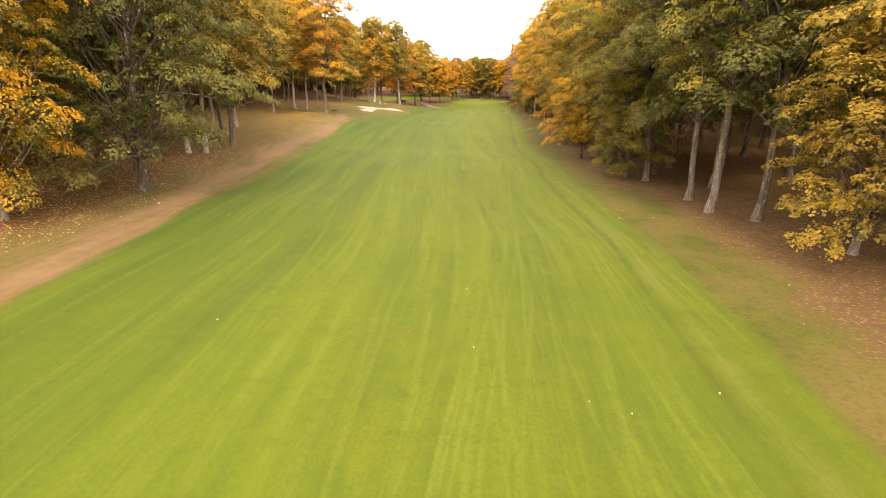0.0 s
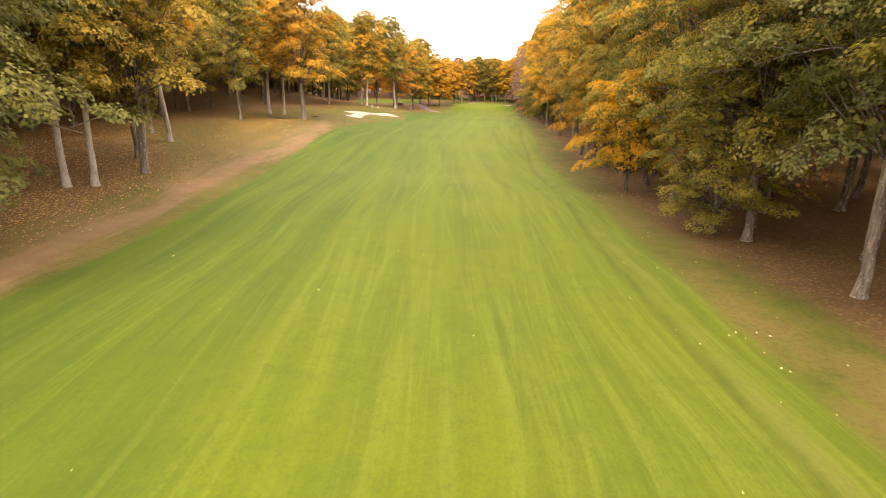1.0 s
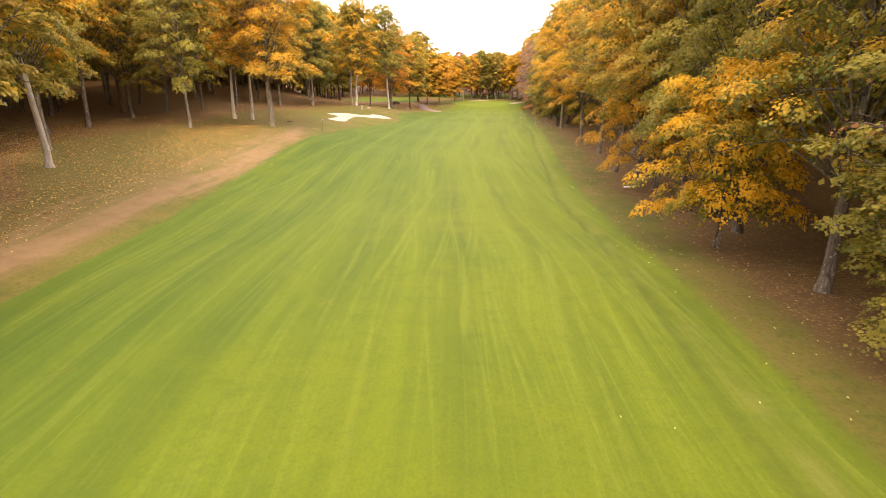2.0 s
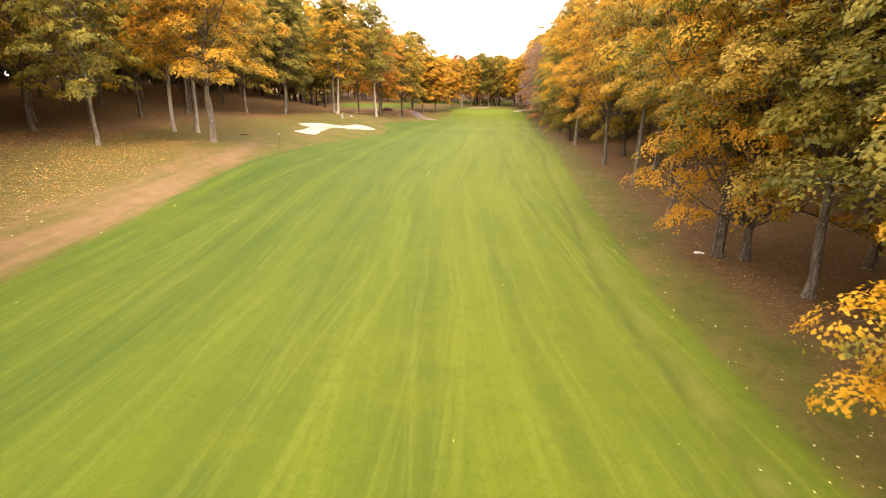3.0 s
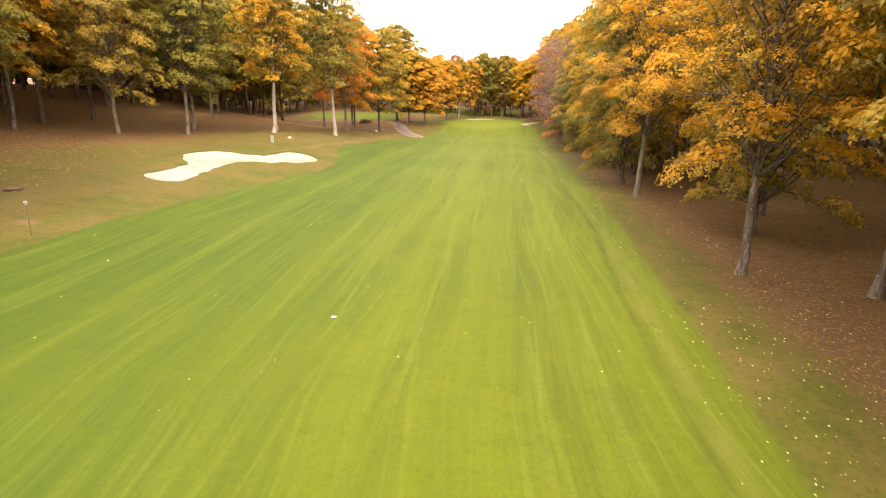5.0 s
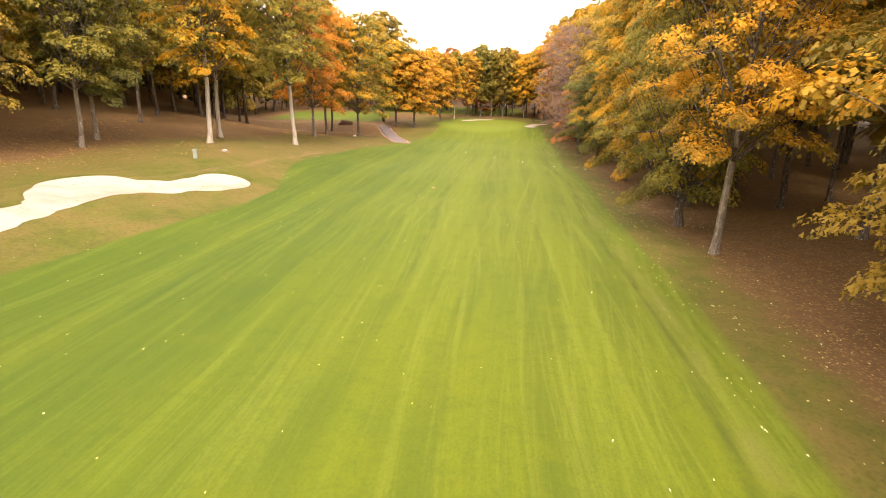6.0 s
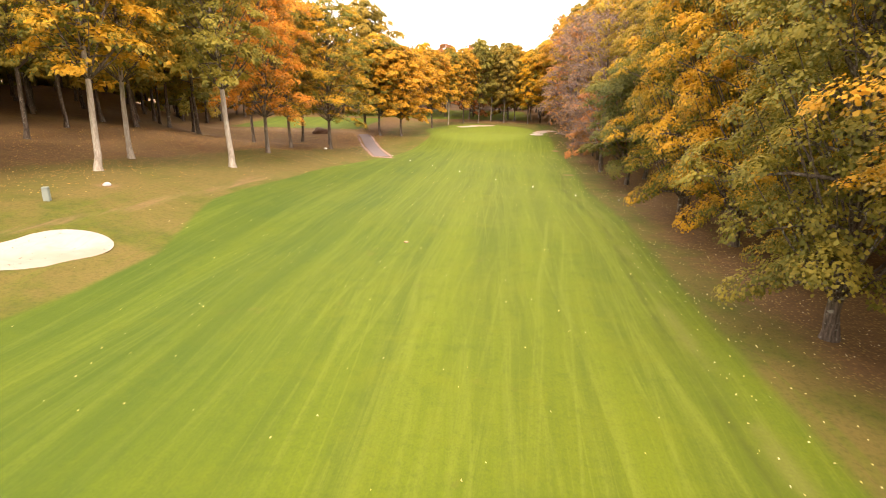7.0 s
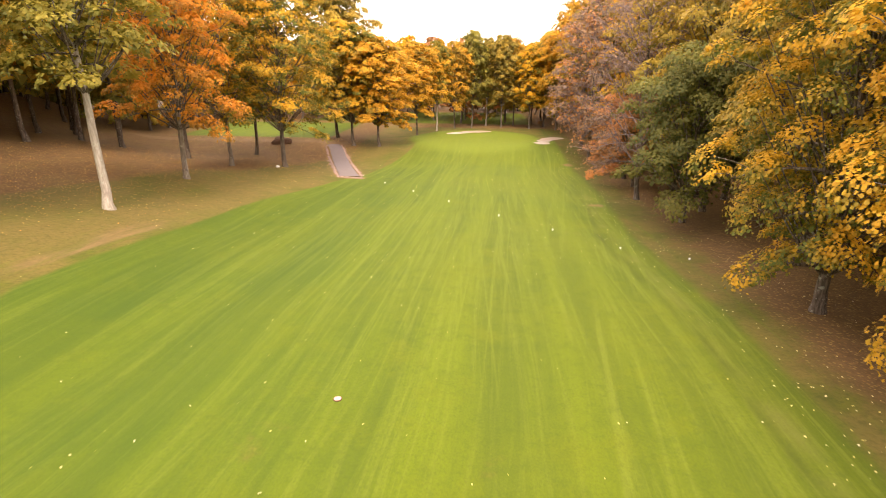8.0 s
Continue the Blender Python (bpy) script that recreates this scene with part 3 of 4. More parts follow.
def tree_meshes(seed, high, clear, wide, thick, limbs, sprays, count, size, forks=1, low=0.6, twigs=1, fine=True, kite=False, thin_from=99.0):
    """Trunk with its limbs, and crown, of one kind of tree, standing on the origin. clear: height of the bare trunk; wide: radius of the crown;
    low: how far the lowest limbs reach."""
    rng = np.random.default_rng(seed)
    trunk, boughs, pads = [], [], []
    stems = []
    for f in range(forks):
        split = clear * 0.75 if forks > 1 else 0
        az = 2 * np.pi * f / forks + rng.uniform(0, 1)
        lean = rng.uniform(0.1, 0.2) if forks > 1 else rng.uniform(0.0, 0.03)
        hs = np.array([-0.3, 0.0, 0.35, 1.0, 2.2] + list(np.linspace(4, high * 0.86, 7)))
        drift = np.cumsum(rng.normal(0, 0.045, (len(hs), 2)), 0)
        drift[:3] = 0
        reach = np.maximum(hs - split, 0) * lean
        pts = np.c_[np.cos(az) * reach + drift[:, 0], np.sin(az) * reach + drift[:, 1], hs]
        rad = thick * (1 - 0.82 * np.clip(hs / (high * 0.93), 0, 1)) + thick * 0.55 * np.exp(-np.maximum(hs, 0) / 0.35)
        if forks > 1:
            rad = rad * np.where(hs > split, 0.78, 1.0)
        stems.append((pts, rad))
        trunk.append(tube(pts, rad, 10 if fine else 6))
    shell = 3.4 if twigs == 1 else 1.2
    span = high - clear
    for i in range(limbs):
        f = (i + rng.uniform(0.1, 0.9)) / limbs
        pts, rad = stems[i % forks]
        z = clear + (high * 0.86 - clear) * f * 0.96
        start = np.array([np.interp(z, pts[:, 2], pts[:, k]) for k in range(3)])
        az = i * 2.399 + rng.uniform(-0.5, 0.5)
        shape = low + (1 - low) * np.sin(f / 0.36 * np.pi / 2) if f < 0.36 else max(1 - ((f - 0.36) / 0.70) ** 2, 0.0) ** 0.42
        far = wide * max(shape, 0.4) * rng.uniform(0.78, 1.16)
        rise = far * (0.10 + 0.55 * f) + rng.uniform(-0.3, 0.5)
        out = np.array([np.cos(az), np.sin(az)])
        u = np.linspace(0, 1, 5)
        bend = np.sin(u * 3.0 + rng.uniform(0, 3)) * 0.06 * far
        line = np.c_[start[0] + out[0] * far * u - out[1] * bend, start[1] + out[1] * far * u + out[0] * bend, start[2] + rise * u**0.8 - (0.3 * far * u**2 if f < 0.4 else 0)]
        r0 = max(0.03, np.interp(z, pts[:, 2], rad) * 0.45)
        boughs.append(tube(line, r0 * (1 - 0.85 * u), 5) if fine else tube(line[::2], r0 * (1 - 0.85 * u[::2]), 3))
        for j in range(sprays):
            w = (0.3 + 0.7 * (j + rng.uniform(0.2, 0.9)) / sprays) if sprays > 1 else 0.85
            at = np.array([np.interp(w, u, line[:, k]) for k in range(3)])
            turn = az + (1 if j % 2 else -1) * rng.uniform(0.5, 1.5) * (1.2 - w)
            length = far * rng.uniform(0.15, 0.42) * (1.35 - 0.6 * w)
            end = at + [np.cos(turn) * length, np.sin(turn) * length, rng.uniform(-0.2, 0.6) * length]
            for _ in range(twigs if fine else 0):
                tip = end + rng.normal(0, 0.35, 3) * (1 if twigs > 1 else 0)
                boughs.append(tube([at, (at + tip) / 2 + [0, 0, 0.08], tip], [r0 * 0.28 * (1.2 - w) + 0.012, 0.018, 0.008], 3))
            pads.append((*end, rng.uniform(0.65, 1.15) * (0.56 + 0.11 * wide)))
    for i in range(int(limbs * shell)):
        f = 0.1 + 0.9 * ((i + rng.uniform(0, 1)) / (limbs * shell)) ** 0.8
        pts, rad = stems[i % forks]
        dome = max(1 - ((f - 0.36) / 0.66) ** 2, 0.0) ** 0.45 if f > 0.36 else low + (1 - low) * np.sin(f / 0.36 * np.pi / 2)
        az, out = i * 2.399 + 1.0, wide * dome * rng.uniform(0.5, 0.95)
        z = clear + span * f * 0.98
        end = np.array([np.interp(z, pts[:, 2], pts[:, 0]) + np.cos(az) * out, np.interp(z, pts[:, 2], pts[:, 1]) + np.sin(az) * out, z])
        foot = max(z - 1.3 * out - 0.5, clear * 0.9)
        start = np.array([np.interp(foot, pts[:, 2], pts[:, k]) for k in range(3)])
        if fine:
            boughs.append(tube([start, start + (end - start) * 0.5 + [0, 0, -0.25], end], [0.06, 0.04, 0.012], 4))
        pads.append((*end, rng.uniform(0.65, 1.1) * (0.56 + 0.11 * wide)))
    for pts, _ in stems:
        top = pts[-1]
        pads += [(*(top + [0, 0, 0.3]), 1.1), (*(top + [0.4, 0.2, 1.0]), 0.8), (*(top + [-0.5, 0.3, -0.4]), 1.2), (*(top + [0.2, -0.7, -0.7]), 1.2)]
    heart = []
    for i in range(0 if twigs > 1 else 30 if fine else 14):
        f = (i + rng.uniform(0, 1)) / (30 if fine else 14)
        z = clear + 0.6 + (span - 1.5) * f
        pts = stems[i % forks][0]
        out, az = wide * rng.uniform(0.12, 0.5) * (1 - 0.5 * f), i * 2.399
        heart.append((np.interp(z, pts[:, 2], pts[:, 0]) + np.cos(az) * out, np.interp(z, pts[:, 2], pts[:, 1]) + np.sin(az) * out, z, 1.35))
    return gathered("trunk", trunk), gathered("branchwork", boughs), leaf_mesh(rng, pads + heart, count, size, kite, thin_from, fine, len(heart))


# kind: height, bare trunk, crown radius, trunk radius, limbs, sprays, leaves to a spray, half a leaf's length
FORMS_OF_TREES = {
    "broad": (20, 4.3, 5.4, 0.235, 26, 4, 1, 0.7),
    "tall": (21, 5.3, 4.7, 0.215, 24, 4, 1, 0.68),
    "low": (18, 1.9, 5.2, 0.25, 28, 4, 1, 0.9),
    "skirted": (18, 1.5, 4.4, 0.25, 34, 4, 1, 0.55),
    "slim": (20, 6.5, 4.2, 0.225, 22, 4, 1, 0.68),
    "forked": (20, 5.8, 5.4, 0.25, 28, 4, 2, 0.68),
    "small": (8.5, 1.5, 3.4, 0.14, 15, 4, 1, 0.9),
    "thin": (19, 3.2, 4.8, 0.19, 30, 5, 1, 0.8),
}
# share of limbs, sprays, leaves to a spray, half a leaf's length, shapes of each kind, height where leaves thin out
DETAIL = {"close": (1.0, 1.0, 280, 0.068, 2, 11.5), "near": (1.0, 1.0, 160, 0.104, 2, 15.0), "middle": (1.0, 1.0, 115, 0.165, 2, 99), "far": (0.8, 0.75, 46, 0.27, 3, 99), "deep": (0.5, 0.5, 6, 0.7, 3, 99)}
SHAPES = {}
for level, (limb_share, spray_share, count, size, variants, thin_from) in DETAIL.items():
    for kind, (high, clear, wide, thick, limbs, sprays, forks, low) in FORMS_OF_TREES.items():
        for v in range(variants):
            bare = kind == "thin"
            meshes = tree_meshes(sum(map(ord, kind)) + 37 * v, high, clear, wide, thick, int(limbs * limb_share), int(sprays * spray_share),
                                 int(count * (0.13 if bare else 1)), size, forks, low, 8 if bare else 1, level not in ("far", "deep"), level == "close", thin_from)
            for me in meshes:
                me.materials.append(BARK)
            for me in meshes[:2]:
                me.polygons.foreach_set("use_smooth", np.ones(len(me.polygons), bool))
            SHAPES[level, kind, v] = meshes
LOOKS = {"green": "green", "dark": "dark green", "olive": "olive-green and bronze", "mixed": "half green, half golden", "yellow": "yellow", "gold": "golden", "orange": "orange", "rust": "rusty red-brown", "mauve": "thin mauve-brown"}
WORDS = {"broad": "broad-crowned maple", "tall": "tall bare-stemmed maple", "low": "low-branching maple", "skirted": "low-skirted maple", "slim": "slender pale-stemmed tree", "forked": "fork-stemmed maple", "small": "small young maple", "thin": "thin-twigged tree"}
dice = random.Random(11)


def plant(x, y, kind, colour, high, level="", bark=None, spread=1.0, lean=(0, 0)):
    level = level or ("middle" if y > 215 else "close" if -21 < x < 15 and y < 200 else "near")
    trunk, limbs, crown = SHAPES[level, kind, dice.randrange(DETAIL[level][4])]
    s = high / FORMS_OF_TREES[kind][0]
    wide = s**0.7 * dice.uniform(0.95, 1.1) * spread * (0.85 if kind in ("low", "skirted") else 0.96)
    ob = new("hardwood_tree" if kind in ("thin", "slim") else "maple_tree")
    ob.matrix_basis = pose(x, y, land_at(x, y) - 0.06, lean[0], lean[1], 0) @ pose(0, 0, 0, 0, 0, (215 if x > 0 else -35) + dice.uniform(-40, 40))
    ob.scale = (wide, wide, s)
    edge = level != "far" and x < 17
    tagged(ob, f"{WORDS[kind]} with {LOOKS[colour]} leaves {'beside the fairway' if edge else 'in the wood'}", "tree", "trees lining the fairway" if edge else "trees of the wood")
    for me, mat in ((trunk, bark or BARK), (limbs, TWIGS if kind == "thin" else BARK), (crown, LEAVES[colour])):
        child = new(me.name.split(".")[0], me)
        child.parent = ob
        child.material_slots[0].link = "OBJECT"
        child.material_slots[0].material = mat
    return ob


def arrays(me):
    co = np.empty(len(me.vertices) * 3, np.float32)
    me.vertices.foreach_get("co", co)
    at = np.empty(len(me.loops), np.int32)
    me.loops.foreach_get("vertex_index", at)
    return co.reshape(-1, 3), at


def joined_wood(name, label, spots):
    """The deep wood, too crowded to tell its trees apart: stems and crowns of all the spots as one mesh."""
    mats = [BARK] + list(LEAVES.values())
    verts, tris, slots, age_tones, base = [], [], [], [], 0
    for x, y, kind, colour, high in spots:
        s = high / FORMS_OF_TREES[kind][0]
        m = pose(x, y, land_at(x, y) - 0.06, 0, 0, dice.uniform(0, 360)) @ Matrix.Diagonal((s**0.7, s**0.7, s, 1))
        m = np.array(m)
        for me, slot in zip(SHAPES["deep", kind, dice.randrange(3)][::2], (0, 1 + list(LEAVES).index(colour))):
            co, at = arrays(me)
            verts.append(co @ m[:3, :3].T + m[:3, 3])
            if slot:
                faces = at.reshape(-1, 3)
            else:
                q = at.reshape(-1, 4)
                faces = np.concatenate([q[:, :3], q[:, [0, 2, 3]]])
            tris.append(faces + base)
            slots.append(np.full(len(faces), slot, np.int32))
            age = np.full(len(co), 0.5, np.float32)
            if slot:
                me.attributes["age"].data.foreach_get("value", age)
            age_tones.append(age)
            base += len(co)
    me = filled(name, np.concatenate(verts), np.concatenate(tris), 3)
    for mat in mats:
        me.materials.append(mat)
    me.polygons.foreach_set("material_index", np.concatenate(slots))
    me.attributes.new("age", "FLOAT", "POINT").data.foreach_set("value", np.concatenate(age_tones))
    return tagged(new(name, me), label, "woods", kind="stuff")


TAKEN = []
LEANING = {(-28.3, 79.6): (0, -6), (-28.2, 117.2): (0, -4), (11.8, 144.2): (0, 2), (11.7, 98.7): (0, 4)}
TAN_STEMS = {(14.3, 46.4), (14.4, 50.2), (11.8, 144.2), (17.0, 37.9), (-20.9, 37.9), (-25.8, 191.2), (-23.1, 67.2), (-28.2, 117.2), (-35.0, 109.5), (-36.4, 159.8), (-37.3, 163.0), (-25.8, 70.8), (-35.2, 88.0), (-28.0, 204.2), (-40.8, 153.8)}


def row_of_trees(rows, **more):
    for x, y, kind, colour, high in rows:
        TAKEN.append((x, y))
        plant(x, y, kind, colour, high, lean=LEANING.get((x, y), (0, 0)), bark=PALE_BARK if kind == "slim" and x < 0 else TAN_BARK if (x, y) in TAN_STEMS else WARM_BARK if x > 0 and y < 180 and kind in ("slim", "tall") else BARK, **more)


# along the right edge of the fairway
row_of_trees([(17.0, 37.9, "low", "olive", 11), (15.9, 44.2, "tall", "dark", 21), (14.3, 46.4, "slim", "green", 22), (14.4, 50.2, "tall", "dark", 21),
              (13.8, 58.1, "tall", "green", 20), (15.2, 60.8, "thin", "rust", 15), (17.6, 55.0, "tall", "dark", 21), (17.5, 64.6, "tall", "green", 20)], spread=1.0)
row_of_trees([(11.2, 72.7, "small", "yellow", 8.5), (13.6, 76.2, "broad", "green", 20), (12.7, 66.4, "broad", "mixed", 20), (16.1, 83.2, "broad", "green", 21), (13.4, 85.0, "tall", "olive", 20),
              (13.1, 90.4, "low", "gold", 18), (11.9, 90.9, "forked", "mixed", 20), (11.7, 98.7, "slim", "gold", 21), (13.9, 106.3, "slim", "olive", 21)], spread=0.98)
row_of_trees([(12.5, 111.8, "slim", "olive", 22), (16.5, 112.0, "slim", "olive", 22), (16.7, 120.9, "slim", "mixed", 22), (12.1, 123.6, "tall", "gold", 21), (15.9, 131.6, "low", "olive", 19),
              (11.8, 144.2, "tall", "gold", 22), (12.0, 151.2, "skirted", "green", 21), (14.7, 158.2, "skirted", "mixed", 20)], spread=0.98)
row_of_trees([(12.6, 171.0, "skirted", "mixed", 21), (13.8, 164.6, "skirted", "mixed", 22), (15.4, 178.5, "broad", "olive", 21), (12.7, 188.6, "small", "dark", 12),
              (11.6, 197.2, "thin", "mauve", 19), (16.2, 202.0, "tall", "olive", 23), (15.5, 192.5, "tall", "olive", 23), (15.2, 216.4, "tall", "gold", 23), (12.9, 204.0, "small", "rust", 9), (13.4, 214.0, "small", "rust", 8), (13.2, 209.0, "thin", "mauve", 20), (11.4, 221.2, "thin", "rust", 19)], spread=1.0)
row_of_trees([(12.8, 223.4, "thin", "mauve", 21), (11.9, 230.5, "thin", "mauve", 19), (15.6, 229.5, "tall", "olive", 23), (13.8, 239.0, "tall", "gold", 22), (12.6, 250.0, "broad", "gold", 21), (17.4, 246.0, "tall", "olive", 24)])
# along the left edge
row_of_trees([(-20.9, 37.9, "skirted", "mixed", 18), (-23.2, 52.0, "tall", "dark", 20), (-23.1, 67.2, "forked", "olive", 20),
              (-23.5, 62.6, "slim", "olive", 20), (-24.6, 61.6, "slim", "green", 20), (-25.8, 70.8, "tall", "olive", 21), (-28.3, 79.6, "slim", "mixed", 20)])
row_of_trees([(-35.2, 88.0, "tall", "green", 20), (-35.0, 109.5, "tall", "green", 19), (-28.2, 117.2, "forked", "gold", 21), (-36.4, 124.2, "slim", "gold", 21),
              (-34.6, 126.0, "slim", "olive", 21), (-40.8, 153.8, "broad", "olive", 20), (-37.3, 163.0, "broad", "dark", 20), (-29.6, 169.2, "slim", "mixed", 22)])
row_of_trees([(-36.4, 159.8, "tall", "green", 21), (-32.7, 177.6, "slim", "olive", 22), (-25.8, 191.2, "broad", "orange", 20),
              (-28.0, 204.2, "tall", "mixed", 20.5), (-23.4, 207.1, "broad", "mixed", 19.5), (-31.7, 219.5, "tall", "gold", 21), (-35.0, 208.5, "tall", "olive", 23)])
row_of_trees([(-16.8, 226.8, "broad", "gold", 14.8), (-20.5, 226.8, "broad", "mixed", 16.5), (-24.4, 233.0, "broad", "olive", 22), (-13.0, 239.5, "tall", "gold", 14.5)])
row_of_trees([(-10.4, 246.0, "slim", "mixed", 15), (-7.6, 250.4, "tall", "gold", 15), (-4.6, 253.0, "tall", "green", 17), (-2.0, 257.0, "slim", "olive", 16), (0.8, 254.2, "tall", "olive", 16.5),
              (3.2, 257.5, "tall", "gold", 16), (5.8, 252.0, "tall", "yellow", 14.5), (8.6, 255.4, "slim", "olive", 16), (10.4, 250.6, "tall", "gold", 17)], spread=0.74)

row_of_trees([(-19.6, 46.9, "low", "dark", 20), (12.7, 59.6, "skirted", "green", 11)], spread=1.25)
plant(-24.3, 179.4, "slim", "green", 23, bark=PALE_BARK, lean=(0, -5))
TAKEN.append((-24.3, 179.4))

# ivy round one bare trunk
ivied = next(o for o in scene.objects if o.name.startswith("maple_tree") and abs(o.location.x + 23.1) < 0.01 and abs(o.location.y - 67.2) < 0.01)
ivy_dice = np.random.default_rng(5)
ivy_mesh = leaf_mesh(ivy_dice, [(0.75 * math.cos(a), 0.75 * math.sin(a), 4.1 + 0.5 * (k % 3), 0.75) for k, a in enumerate(np.arange(0, 6.2, 0.6))], 110, 0.11)
ivy_mesh.materials.append(LEAVES["dark"])
ivy = new("ivy_clump", ivy_mesh)
ivy.parent = ivied
tagged(ivy, "dense dark green ivy clump round the trunk")


def wood(xa, xb, ya, yb, gap, colours, kinds, high, seed, keep):
    """Unevenly spaced trees of the wood; keep says which stand near enough to be told apart. The rest is returned."""
    rng = random.Random(seed)
    rest, y = [], ya
    while y < yb:
        x = xa
        while x < xb:
            px, py = x + rng.uniform(-0.42, 0.42) * gap, y + rng.uniform(-0.42, 0.42) * gap
            if all((px - a) ** 2 + (py - b) ** 2 > 14 for a, b in TAKEN):
                TAKEN.append((px, py))
                row = (px, py, rng.choice(kinds), rng.choice(colours), rng.uniform(*high))
                if keep(px, py):
                    plant(*row, level="near" if (0 < px < 21.5 and py < 205) or (-46 < px < 0 and 80 < py < 200) else "far", spread=1.0)
                else:
                    rest.append(row)
            x += gap
        y += gap
    return rest


deep = wood(20.6, 60, 20, 262, 8.4, ("olive", "green", "mixed", "gold", "olive"), ("tall", "slim", "tall"), (21, 25), 3, lambda x, y: x < 25)
deep += wood(60, 84, 20, 300, 8.5, ("green", "olive"), ("skirted", "low"), (20, 25), 8, lambda x, y: False)
deep += wood(-78, -31, 14, 84, 7.8, ("green", "olive", "mixed", "gold", "olive"), ("tall", "broad", "broad", "slim"), (20, 24), 4, lambda x, y: x > -42)
deep += wood(-84, -53, 228, 262, 7.0, ("green", "olive", "gold"), ("tall", "broad", "low"), (19, 23), 14, lambda x, y: x > -60)
deep += wood(-84, -40, 84, 226, 7.6, ("green", "olive", "mixed", "gold", "orange", "green"), ("tall", "broad", "broad", "slim"), (20, 25), 5, lambda x, y: x > -49 - 10 * (y > 190))
deep += wood(-104, -82, 10, 290, 7.5, ("green", "olive"), ("skirted",), (20, 26), 9, lambda x, y: False)
deep += wood(-30, 60, 264, 332, 7.6, ("olive", "gold", "mixed", "yellow", "rust"), ("tall", "broad", "low"), (14, 17), 6, lambda x, y: y < 272)
deep += wood(-100, -26, 262, 324, 8.6, ("olive", "gold", "orange", "green"), ("tall", "broad", "low"), (15, 18), 7, lambda x, y: False)
deep += wood(-122, -104, 10, 250, 7.5, ("green", "olive"), ("skirted",), (20, 25), 12, lambda x, y: False)
joined_wood("deep_wood", "crowded autumn hardwood forest closing the view", deep)


# ---- shed leaves ----
def shed_leaves(name, label, count, box, keep, size, seed, mat):
    rng = np.random.default_rng(seed)
    x, y = rng.uniform(box[0], box[1], count), rng.uniform(box[2], box[3], count)
    ok = rng.uniform(0, 1, count) < keep(x, y)
    for blobs in BUNKERS:
        ok &= inside(x, y, blobs) > 0.3
    x, y = x[ok], y[ok]
    n = len(x)
    p = np.stack([x, y, land(x, y) + 0.035], 1)
    turn, half = rng.uniform(0, 2 * np.pi, n), (size * rng.uniform(0.6, 1.4, n))[:, None]
    d = np.stack([np.cos(turn), np.sin(turn), rng.normal(0, 0.25, n)], 1) * half
    s = np.stack([-np.sin(turn), np.cos(turn), rng.normal(0, 0.25, n)], 1) * half * 0.75
    quad = np.stack([p - d, p + s + [0, 0, 0.02], p + d, p - s + [0, 0, 0.02]], 1)
    me = filled(name, quad.reshape(-1, 3), np.arange(n * 4).reshape(n, 4))
    me.materials.append(mat)
    return tagged(new(name, me), label, "leaves", kind="stuff")


def shed_material(name, stops):
    n = Nodes(name, 0.7)
    return n.base(n.colours(n.island(), stops))


PALE_SHED = shed_material("pale_shed_leaves", [(0.0, (0.55, 0.44, 0.12)), (0.5, (0.70, 0.56, 0.24)), (1.0, (0.78, 0.68, 0.42))])
BROWN_SHED = shed_material("brown_shed_leaves", [(0.0, (0.16, 0.08, 0.03)), (0.35, (0.42, 0.19, 0.05)), (0.75, (0.55, 0.32, 0.08)), (1.0, (0.62, 0.44, 0.15))])
shed_leaves("fallen_leaves", "pale yellow leaves scattered thinly over the mown turf", 1300, (-22, 10, 15, 226),
            lambda x, y: 0.12 + 0.88 * smooth((y - 70) / 100), 0.029, 21, PALE_SHED)
shed_leaves("fallen_leaves", "yellow leaves gathered along the fairway's shaded margin", 6000, (5.5, 15, 20, 226),
            lambda x, y: smooth((x - 5.5) / 3) * smooth((16 - x) / 4) * smooth((y - 20) / 110) * (0.3 + 0.7 * (np.sin(y * 0.21) * np.sin(y * 0.07 + x * 0.3) > 0)), 0.032, 22, PALE_SHED)
shed_leaves("fallen_leaves", "thick carpet of yellow and brown leaves on the bank", 80000, (-46, -17, 22, 118),
            lambda x, y: smooth((along(y, ROUGH_LEFT) - 1.5 - x) / 3) * (0.45 + 0.55 * smooth((np.sin(x * 0.4 + y * 0.13) + 0.6))), 0.052, 23, BROWN_SHED)
shed_leaves("fallen_leaves", "brown and yellow leaves strewn beneath the trees", 20000, (-46, -17, 118, 232),
            lambda x, y: smooth((along(y, ROUGH_LEFT) - x) / 9), 0.045, 24, BROWN_SHED)


# ---- small things beside the fairway ----
def rounded_box(sx, sy, sz, bevel=0.02, taper=1.0):
    bm = bmesh.new()
    bmesh.ops.create_cube(bm, size=1)
    for v in bm.verts:
        k = taper if v.co.z > 0 else 1.0
        v.co = (v.co.x * sx * k, v.co.y * sy * k, (v.co.z + 0.5) * sz)
    bmesh.ops.bevel(bm, geom=bm.edges[:], offset=bevel, segments=2, affect="EDGES")
    return bm


def round_bar(r1, r2, high, sides=14, z=0.0):
    bm = bmesh.new()
    bmesh.ops.create_cone(bm, cap_ends=True, segments=sides, radius1=r1, radius2=r2, depth=high)
    bmesh.ops.translate(bm, verts=bm.verts, vec=(0, 0, z + high / 2))
    rims = [e for e in bm.edges if len(e.link_faces) == 2 and any(len(f.verts) > 4 for f in e.link_faces)]
    bmesh.ops.bevel(bm, geom=rims, offset=min(r1, r2, high) * 0.2, segments=2, affect="EDGES")
    return bm


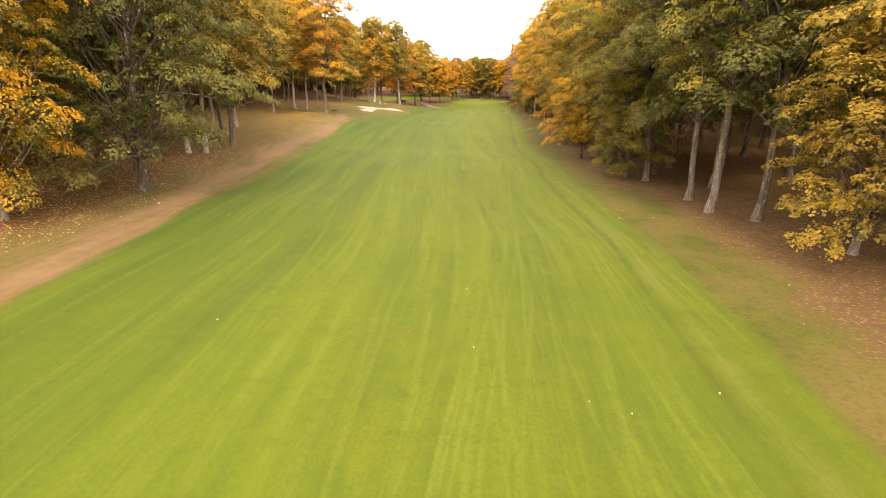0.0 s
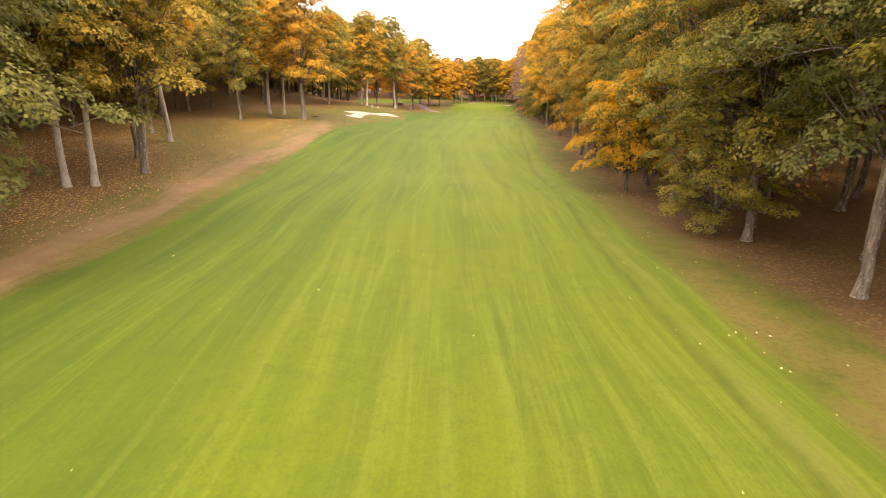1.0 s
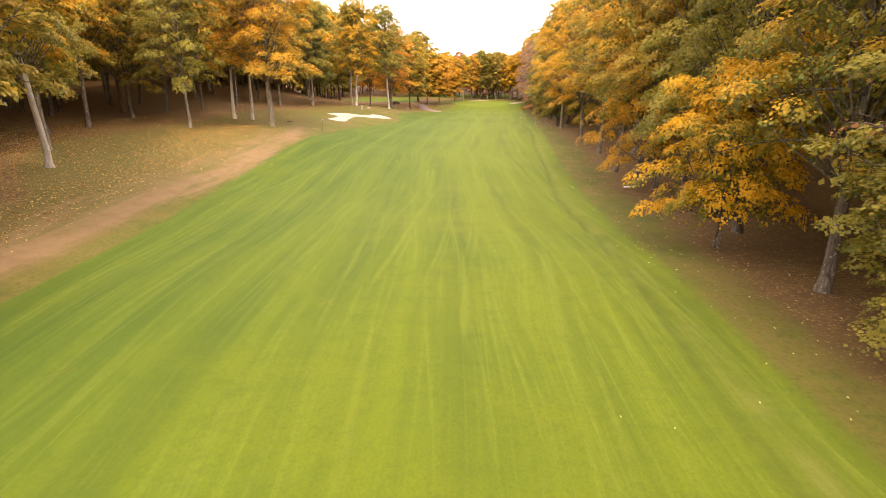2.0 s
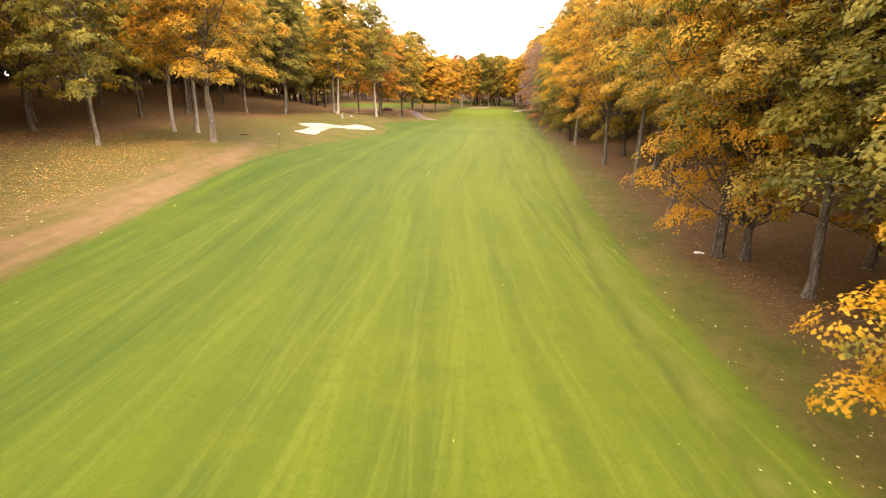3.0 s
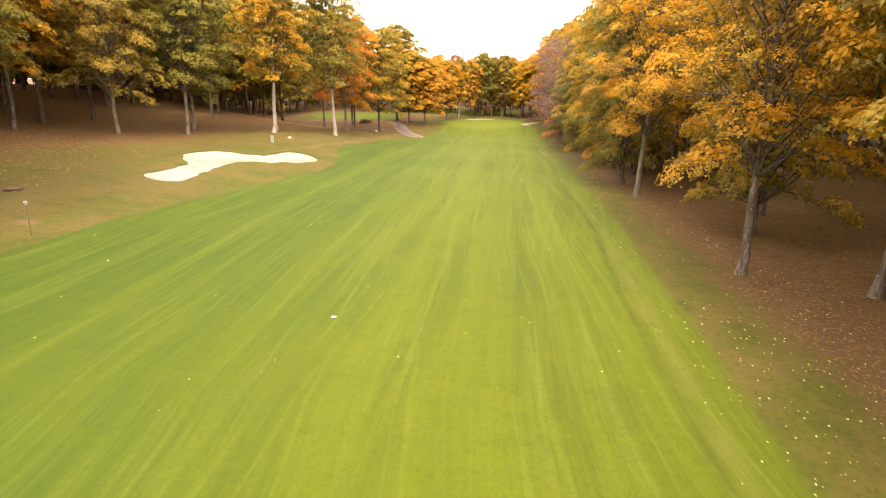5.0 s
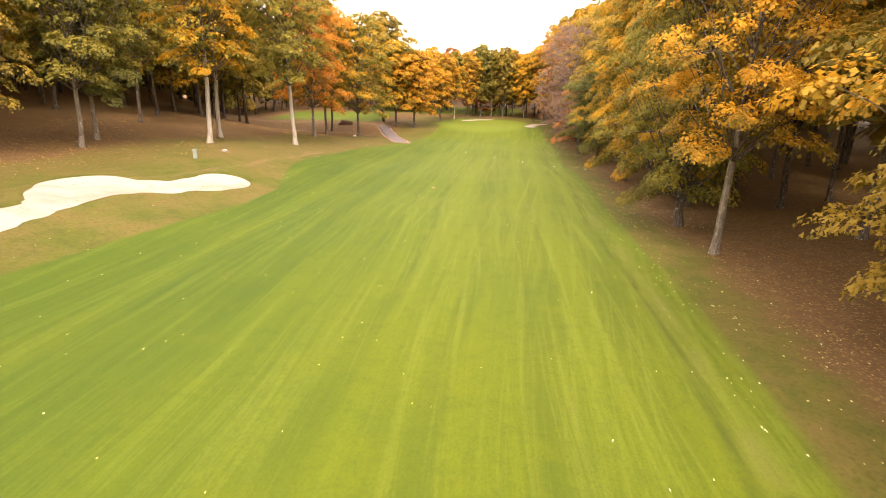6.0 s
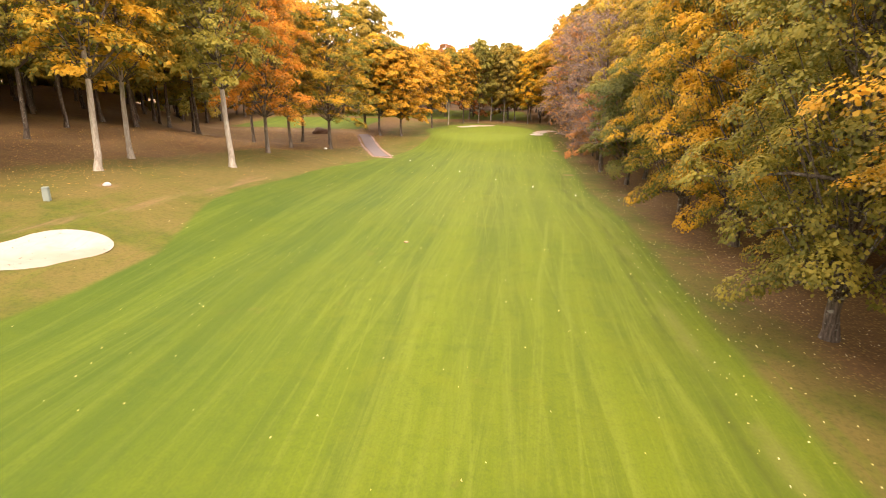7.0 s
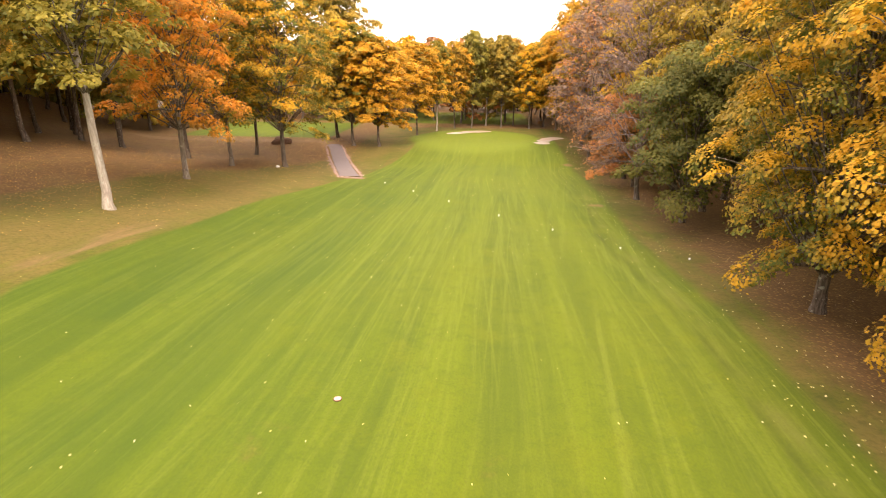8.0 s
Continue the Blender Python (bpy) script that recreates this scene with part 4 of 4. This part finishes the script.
def lump(r, flat, seed, rough=0.2):
    bm = bmesh.new()
    bmesh.ops.create_icosphere(bm, subdivisions=3, radius=r)
    for v in bm.verts:
        v.co *= 1 + rough * noise.noise(v.co / r * 1.3 + Vector((seed, 0, 0)))
        v.co.z = max(v.co.z, -0.3 * r) * flat
    return bm


def marker_post(x, y):
    post = thing("marker_post", x, y, "thin dark wooden yardage post with a pale cap in bare earth", "post")
    part("pole", round_bar(0.028, 0.026, 1.62), POST_WOOD, post)
    cap = rounded_box(0.15, 0.12, 0.13, 0.02)
    bmesh.ops.translate(cap, verts=cap.verts, vec=(0, 0, 1.6))
    part("cap", cap, STONE, post, "pale weathered cap")
    collar = round_bar(0.05, 0.05, 0.08, z=1.5)
    part("collar", collar, BOX_PAINT, post)


def utility_box(x, y):
    box = thing("utility_pedestal", x, y, "grey-green metal utility pedestal standing on grass", "pedestal", lift=-0.03, turn=12)
    part("body", rounded_box(0.36, 0.28, 0.74, 0.03, 0.96), BOX_PAINT, box)
    lid = rounded_box(0.39, 0.31, 0.1, 0.03, 0.9)
    bmesh.ops.translate(lid, verts=lid.verts, vec=(0, 0, 0.745))
    part("lid", lid, BOX_PAINT, box)


def stone(x, y, r, label, mat=STONE, seed=1.0):
    ob = thing("stone", x, y, label, "stone", lift=r * 0.15)
    part("boulder", lump(r, 0.7, seed), mat, ob)


def disc(x, y, r, mat, label):
    ob = thing("yardage_disc", x, y, label, "marker", lift=-0.02)
    part("plate", round_bar(r, r * 0.96, 0.05, 24), mat, ob)
    part("rim", round_bar(r * 1.12, r * 1.08, 0.045, 24), SOIL, ob)


def stake(x, y):
    ob = thing("stake", x, y, "short white plastic stake in the mown turf", "stake", "row of white stakes", lift=-0.02)
    part("peg", round_bar(0.035, 0.03, 0.09), WHITE, ob)
    part("cap", round_bar(0.06, 0.05, 0.04, z=0.085), WHITE, ob)


marker_post(-22.6, 120.6)
utility_box(-26.4, 160.4)
stone(-26.0, 165.0, 0.25, "pale concrete block half sunk in bare earth", STONE, 4.0)
for k, (dx, dy, r) in enumerate(((0, 0, 0.12), (0.17, 0.05, 0.1), (0.32, -0.04, 0.09))):
    stone(11.0 + dx, 91.3 + dy, r, "white painted stone beside the trees", WHITE, 2.0 + k)
stone(-23.9, 206.3, 0.22, "white stone at the foot of a tree", WHITE, 7.0)
disc(-6.1, 115.7, 0.12, WHITE, "white round yardage plate set in turf")
disc(-5.7, 162.3, 0.125, PINK, "faded pink round yardage plate set in turf")
for x, y in ((-14.7, 206.9), (-11.6, 202.5), (-8.2, 198.2), (-4.6, 193.9), (-0.5, 189.2), (3.1, 185.3), (6.6, 180.7), (9.9, 178.6)):
    stake(x, y)
heap = thing("soil_heap", -31.0, 227.0, "heap of dug brown soil beside the cart path", "heap", lift=0.1)
part("mound", lump(1.5, 0.5, 9.0, 0.45), SOIL, heap)
drain = thing("drain_cover", -29.4, 127.3, "dark round drain cover in worn grass", "drain", lift=-0.03)
part("ring", round_bar(0.55, 0.5, 0.12, 20), SOIL, drain)
part("grate", round_bar(0.4, 0.38, 0.15, 20), POST_WOOD, drain)
